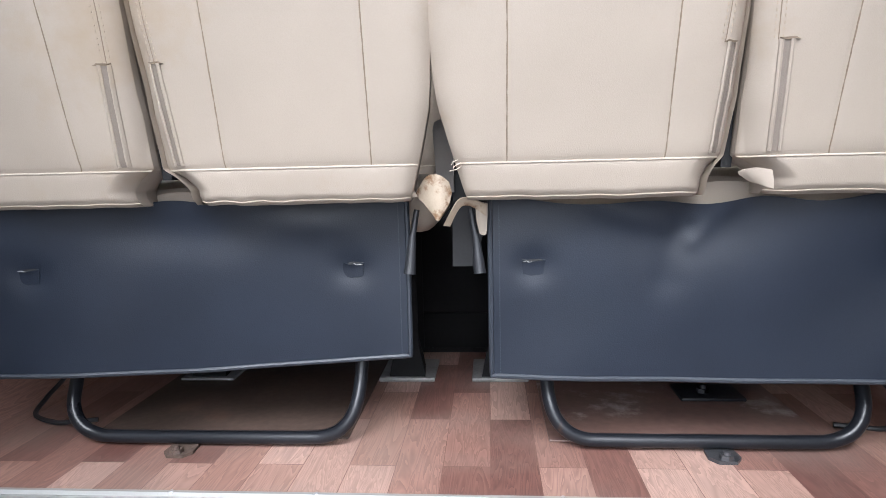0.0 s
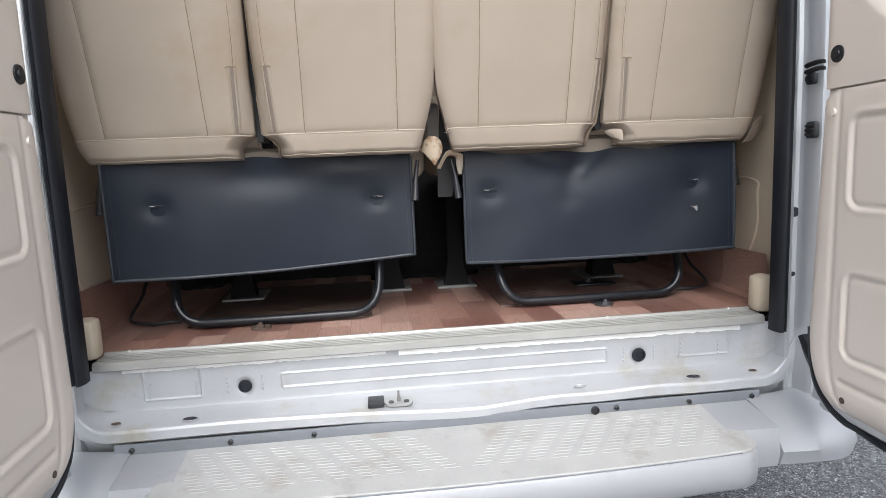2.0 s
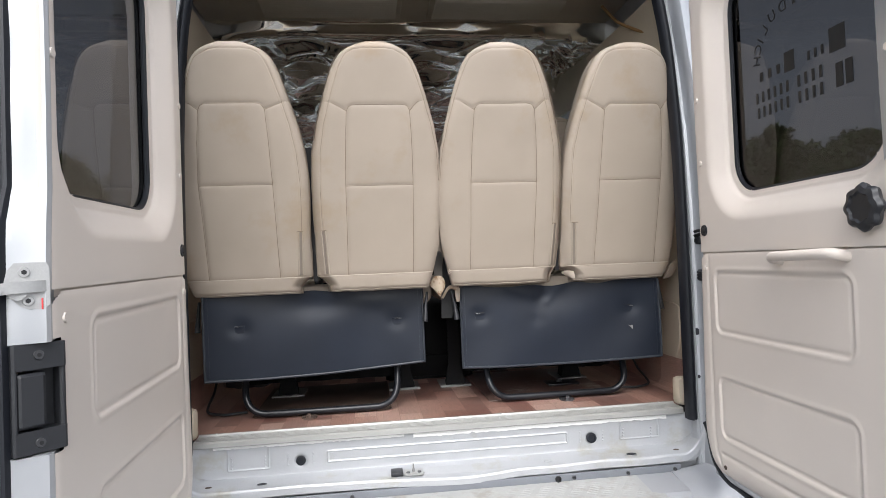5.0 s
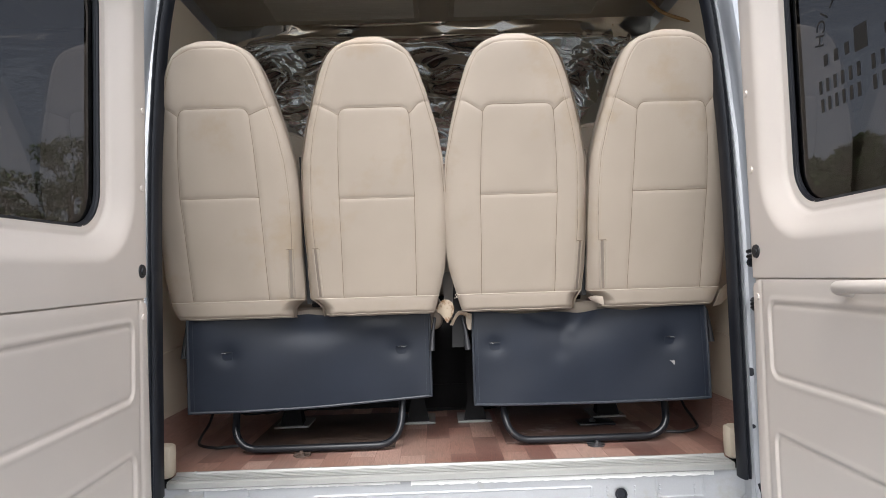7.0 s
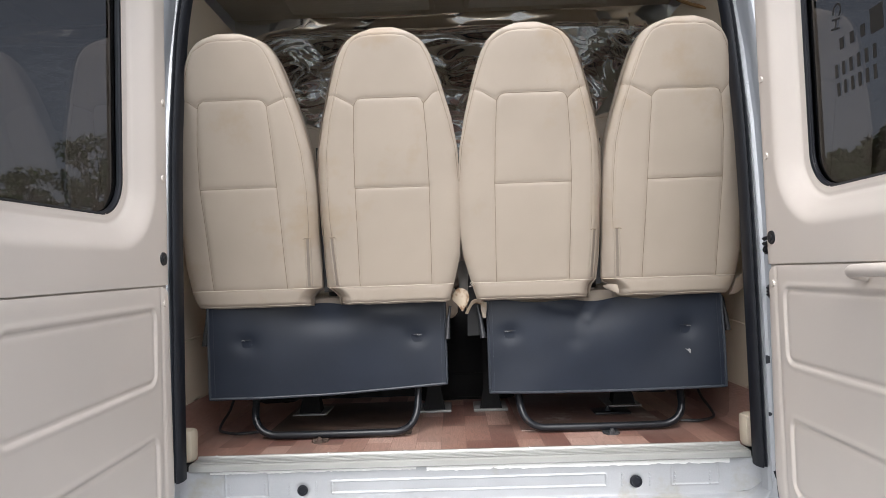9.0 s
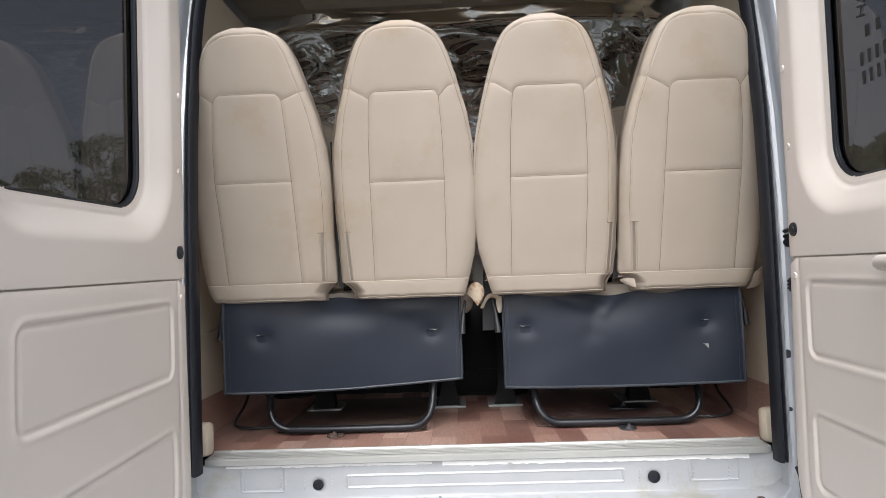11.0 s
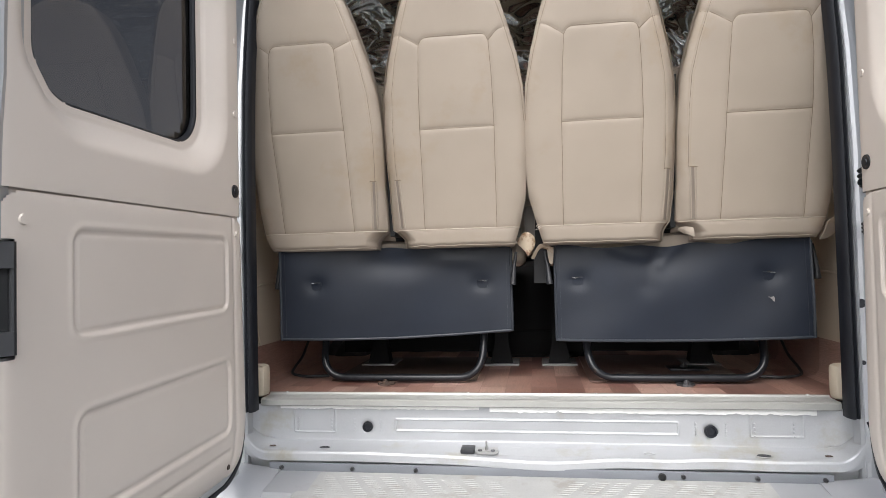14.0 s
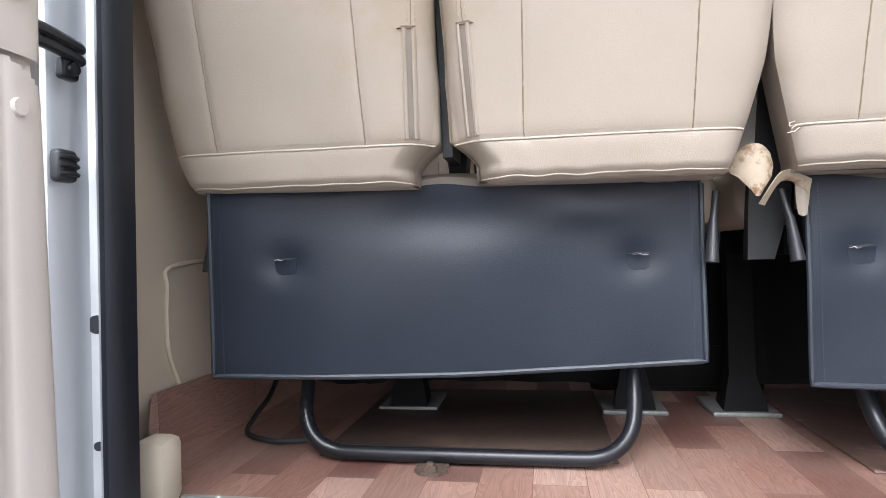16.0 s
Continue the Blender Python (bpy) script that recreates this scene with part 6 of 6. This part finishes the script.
# dark recliner bars between the backrests, widened and raised to cover bright slits
for x, par in ((-0.397, left_seat), (0.403, right_seat)):
    bm = bmesh.new()
    loft(bm, [[(x - hw_, y, z), (x + hw_, y, z), (x + hw_, y + 0.05, z), (x - hw_, y + 0.05, z)] for z, y, hw_ in ((1.115, 0.225, 0.012), (1.20, 0.21, 0.022), (1.42, 0.16, 0.024), (1.56, 0.125, 0.022))])
    part("recliner_bar", bm, DULL_BLACK, par, "black recliner bar")
# added dark strips, no seat part: they close the bright slits between backrests
for x, par in ((-0.3965, left_seat), (0.4025, right_seat)):
    bm = bmesh.new()
    loft(bm, [[(x - 0.007, y, z), (x + 0.007, y, z), (x + 0.007, y + 0.09, z), (x - 0.007, y + 0.09, z)] for z, y in ((1.13, 0.125), (1.25, 0.105), (1.42, 0.07))])
    part("gap_blocker", bm, DULL_BLACK, par)


def rag(name, pts, parent, m=None, thick=0.003):
    """A scrap of torn cover: a small curled sheet from rows of points."""
    bm = bmesh.new()
    loft(bm, [smooth_line(r, 4) for r in pts], closed=False, cap=False)
    bmesh.ops.solidify(bm, geom=bm.faces[:], thickness=thick)
    return part(name, bm, m or LEATHER, parent, "torn scrap of beige cover")


# drooping leaf of cover with dried brown glue, and an arched strip beside it
rag("torn_scrap", [[(-0.030, 0.150, 1.102), (-0.014, 0.136, 1.126), (0.004, 0.131, 1.129), (0.018, 0.137, 1.118)], [(-0.026, 0.146, 1.094), (-0.010, 0.134, 1.108), (0.008, 0.130, 1.108), (0.022, 0.138, 1.102)],
                   [(-0.018, 0.140, 1.088), (-0.006, 0.132, 1.088), (0.008, 0.129, 1.086), (0.018, 0.134, 1.087)], [(-0.004, 0.134, 1.070), (0.0, 0.131, 1.068), (0.004, 0.130, 1.068), (0.009, 0.132, 1.073)], [(0.0, 0.132, 1.063), (0.001, 0.131, 1.0625), (0.002, 0.131, 1.0625), (0.003, 0.132, 1.063)]], left_seat, RAG, thick=0.0015)
rag("torn_scrap", [[(-0.058, 0.132, 1.106), (-0.046, 0.128, 1.112), (-0.034, 0.136, 1.110)], [(-0.055, 0.140, 1.092), (-0.042, 0.134, 1.096), (-0.029, 0.142, 1.098)]], left_seat, LEATHER, thick=0.002)
rag("torn_scrap", [[(0.008, 0.150, 1.054), (0.019, 0.144, 1.074), (0.031, 0.140, 1.092), (0.046, 0.142, 1.096), (0.060, 0.146, 1.090), (0.073, 0.15, 1.084)], [(0.017, 0.158, 1.052), (0.026, 0.154, 1.070), (0.035, 0.151, 1.082), (0.047, 0.152, 1.083), (0.060, 0.155, 1.076), (0.072, 0.157, 1.066)]], right_seat, RAG, thick=0.0015)
rag("torn_scrap", [[(0.056, 0.158, 1.086), (0.064, 0.155, 1.087), (0.074, 0.157, 1.085)], [(0.058, 0.162, 1.06), (0.065, 0.159, 1.058), (0.073, 0.161, 1.06)], [(0.062, 0.166, 1.040), (0.067, 0.164, 1.037), (0.071, 0.165, 1.039)]], right_seat, LEATHER, thick=0.0015)
# frayed white threads at the torn corner
for k in range(3):
    bm = bmesh.new()
    a = 0.9 * k
    sweep(bm, [(0.037 + 0.004 * math.sin(a), 0.098, 1.150 - 0.004 * k), (0.030 - 0.003 * math.cos(a * 2), 0.092, 1.146 - 0.005 * k), (0.026 + 0.004 * math.sin(a * 3), 0.090, 1.142 - 0.004 * k)], 0.0007, 5)
    part("loose_thread", bm, PIPING, right_seat)
# taupe cover of the recliner post
bm = bmesh.new()
outline = [(-0.004, 1.10), (-0.008, 1.195), (-0.005, 1.207), (0.003, 1.211), (0.013, 1.211), (0.020, 1.206), (0.022, 1.196), (0.022, 1.10)]
loft(bm, [[(x, y0 + 0.25 * (1.21 - z), z) for x, z in outline] for y0 in (0.185, 0.191, 0.201)])
part("recliner_cover", bm, TAUPE, left_seat, "taupe plastic recliner cover")
rag("torn_scrap", [[(0.79, 0.10, 1.13), (0.81, 0.105, 1.145), (0.83, 0.12, 1.15)], [(0.785, 0.115, 1.10), (0.81, 0.115, 1.11), (0.835, 0.13, 1.125)], [(0.78, 0.13, 1.085), (0.805, 0.13, 1.09), (0.828, 0.14, 1.105)]], right_seat)
for xs_, par in (((0.425, 0.44), right_seat),):
    x0, x1 = xs_
    rag("folded_flap", [[(0.408, 0.098, 1.124), (0.414, 0.090, 1.127), (0.428, 0.082, 1.129), (0.446, 0.082, 1.126)], [(0.410, 0.098, 1.120), (0.420, 0.088, 1.119), (0.433, 0.082, 1.116), (0.448, 0.081, 1.113)], [(0.424, 0.098, 1.110), (0.430, 0.090, 1.108), (0.438, 0.085, 1.105), (0.449, 0.083, 1.101)]], par)
bm = bmesh.new()
bmesh.ops.create_icosphere(bm, subdivisions=2, radius=0.012)
bmesh.ops.transform(bm, matrix=Matrix.Translation((0.050, 0.150, 1.112)) @ Matrix.Diagonal((0.6, 0.8, 1.3, 1)), verts=bm.verts)
part("bare_foam", bm, FOAM, right_seat, "orange foam bared by the tear")
# middle recliner bar, its lower part widened to cover a bright spot
bm = bmesh.new()
loft(bm, [[(x - hw_, y, z), (x + hw_, y, z), (x + hw_ * 0.8, y + 0.035, z), (x - hw_ * 0.8, y + 0.035, z)] for z, y, hw_, x in ((0.98, 0.225, 0.018, 0.034), (1.06, 0.222, 0.028, 0.046), (1.14, 0.215, 0.028, 0.050), (1.20, 0.20, 0.0165, 0.043), (1.26, 0.185, 0.0165, 0.042), (1.30, 0.175, 0.012, 0.036), (1.42, 0.145, 0.016, 0.020), (1.52, 0.12, 0.018, 0.006))])
part("recliner_bar", bm, DULL_BLACK, right_seat, "black recliner bar")

rag("frayed_hole", [[(0.643, 0.1225, 0.9335), (0.651, 0.1205, 0.9325), (0.657, 0.1215, 0.934)], [(0.648, 0.1205, 0.930), (0.653, 0.120, 0.929), (0.6595, 0.121, 0.929)], [(0.652, 0.121, 0.9255), (0.655, 0.1205, 0.922), (0.658, 0.121, 0.9195)]], right_seat, FRAY, 0.0008)
# loose cable under the seat
for s, par in ((-1, "cable"), (1, "cable")):
    bm = bmesh.new()
    sweep(bm, smooth_line([(s * 0.79, 0.47, 0.80), (s * 0.79, 0.40, 0.74), (s * 0.795, 0.34, 0.71), (s * 0.785, 0.295, 0.694), (s * 0.73, 0.272, 0.689), (s * 0.70, 0.274, 0.6895), (s * 0.655, 0.285, 0.6895)], 8), 0.0045, 8)
    solo("cable", bm, PLASTIC, "thin black cable lying on the vinyl floor", "cable")

# black floor bracket under the seat
bm = bmesh.new()
box(bm, 0.435, 0.555, 0.39, 0.47, 0.6875, 0.694, 0.002)
rod(bm, (0.485, 0.425, 0.694), (0.485, 0.425, 0.702), 0.012, 0.011, 6)
rod(bm, (0.485, 0.425, 0.702), (0.485, 0.425, 0.709), 0.006, 0.005, 12)
part("floor_bracket", bm, BLACK_STEEL, right_seat, "black steel floor bracket")

# black stand-in box on the floor ahead of the seats, closing the bright gap
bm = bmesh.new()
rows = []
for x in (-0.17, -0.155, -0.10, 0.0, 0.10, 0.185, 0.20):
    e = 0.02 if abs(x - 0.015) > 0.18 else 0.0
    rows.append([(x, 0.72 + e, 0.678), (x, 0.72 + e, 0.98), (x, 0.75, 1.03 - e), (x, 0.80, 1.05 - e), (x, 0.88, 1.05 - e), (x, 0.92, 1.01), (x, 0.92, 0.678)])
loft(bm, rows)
heater = tagged(thing("gap_box", (0.015, 0.82, 0.678), "tall matt black stand-in box closing the gap between the seats", "heater"))
part("casing", bm, SHADE_BLACK, heater, "matt black casing")
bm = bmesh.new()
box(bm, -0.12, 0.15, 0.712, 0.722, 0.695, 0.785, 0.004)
part("box_front", bm, SHADE_BLACK, heater, "dull black plate on the stand-in box")

# rows further forward
for seat, dx, dy in ((left_seat, -0.06, 0.98), (right_seat, 0.06, 0.98), (right_seat, -0.20, 1.96), (left_seat, 0.0, 2.05)):
    copy_thing(seat, Matrix.Translation(seat.location + Vector((dx, dy, 0.0))))
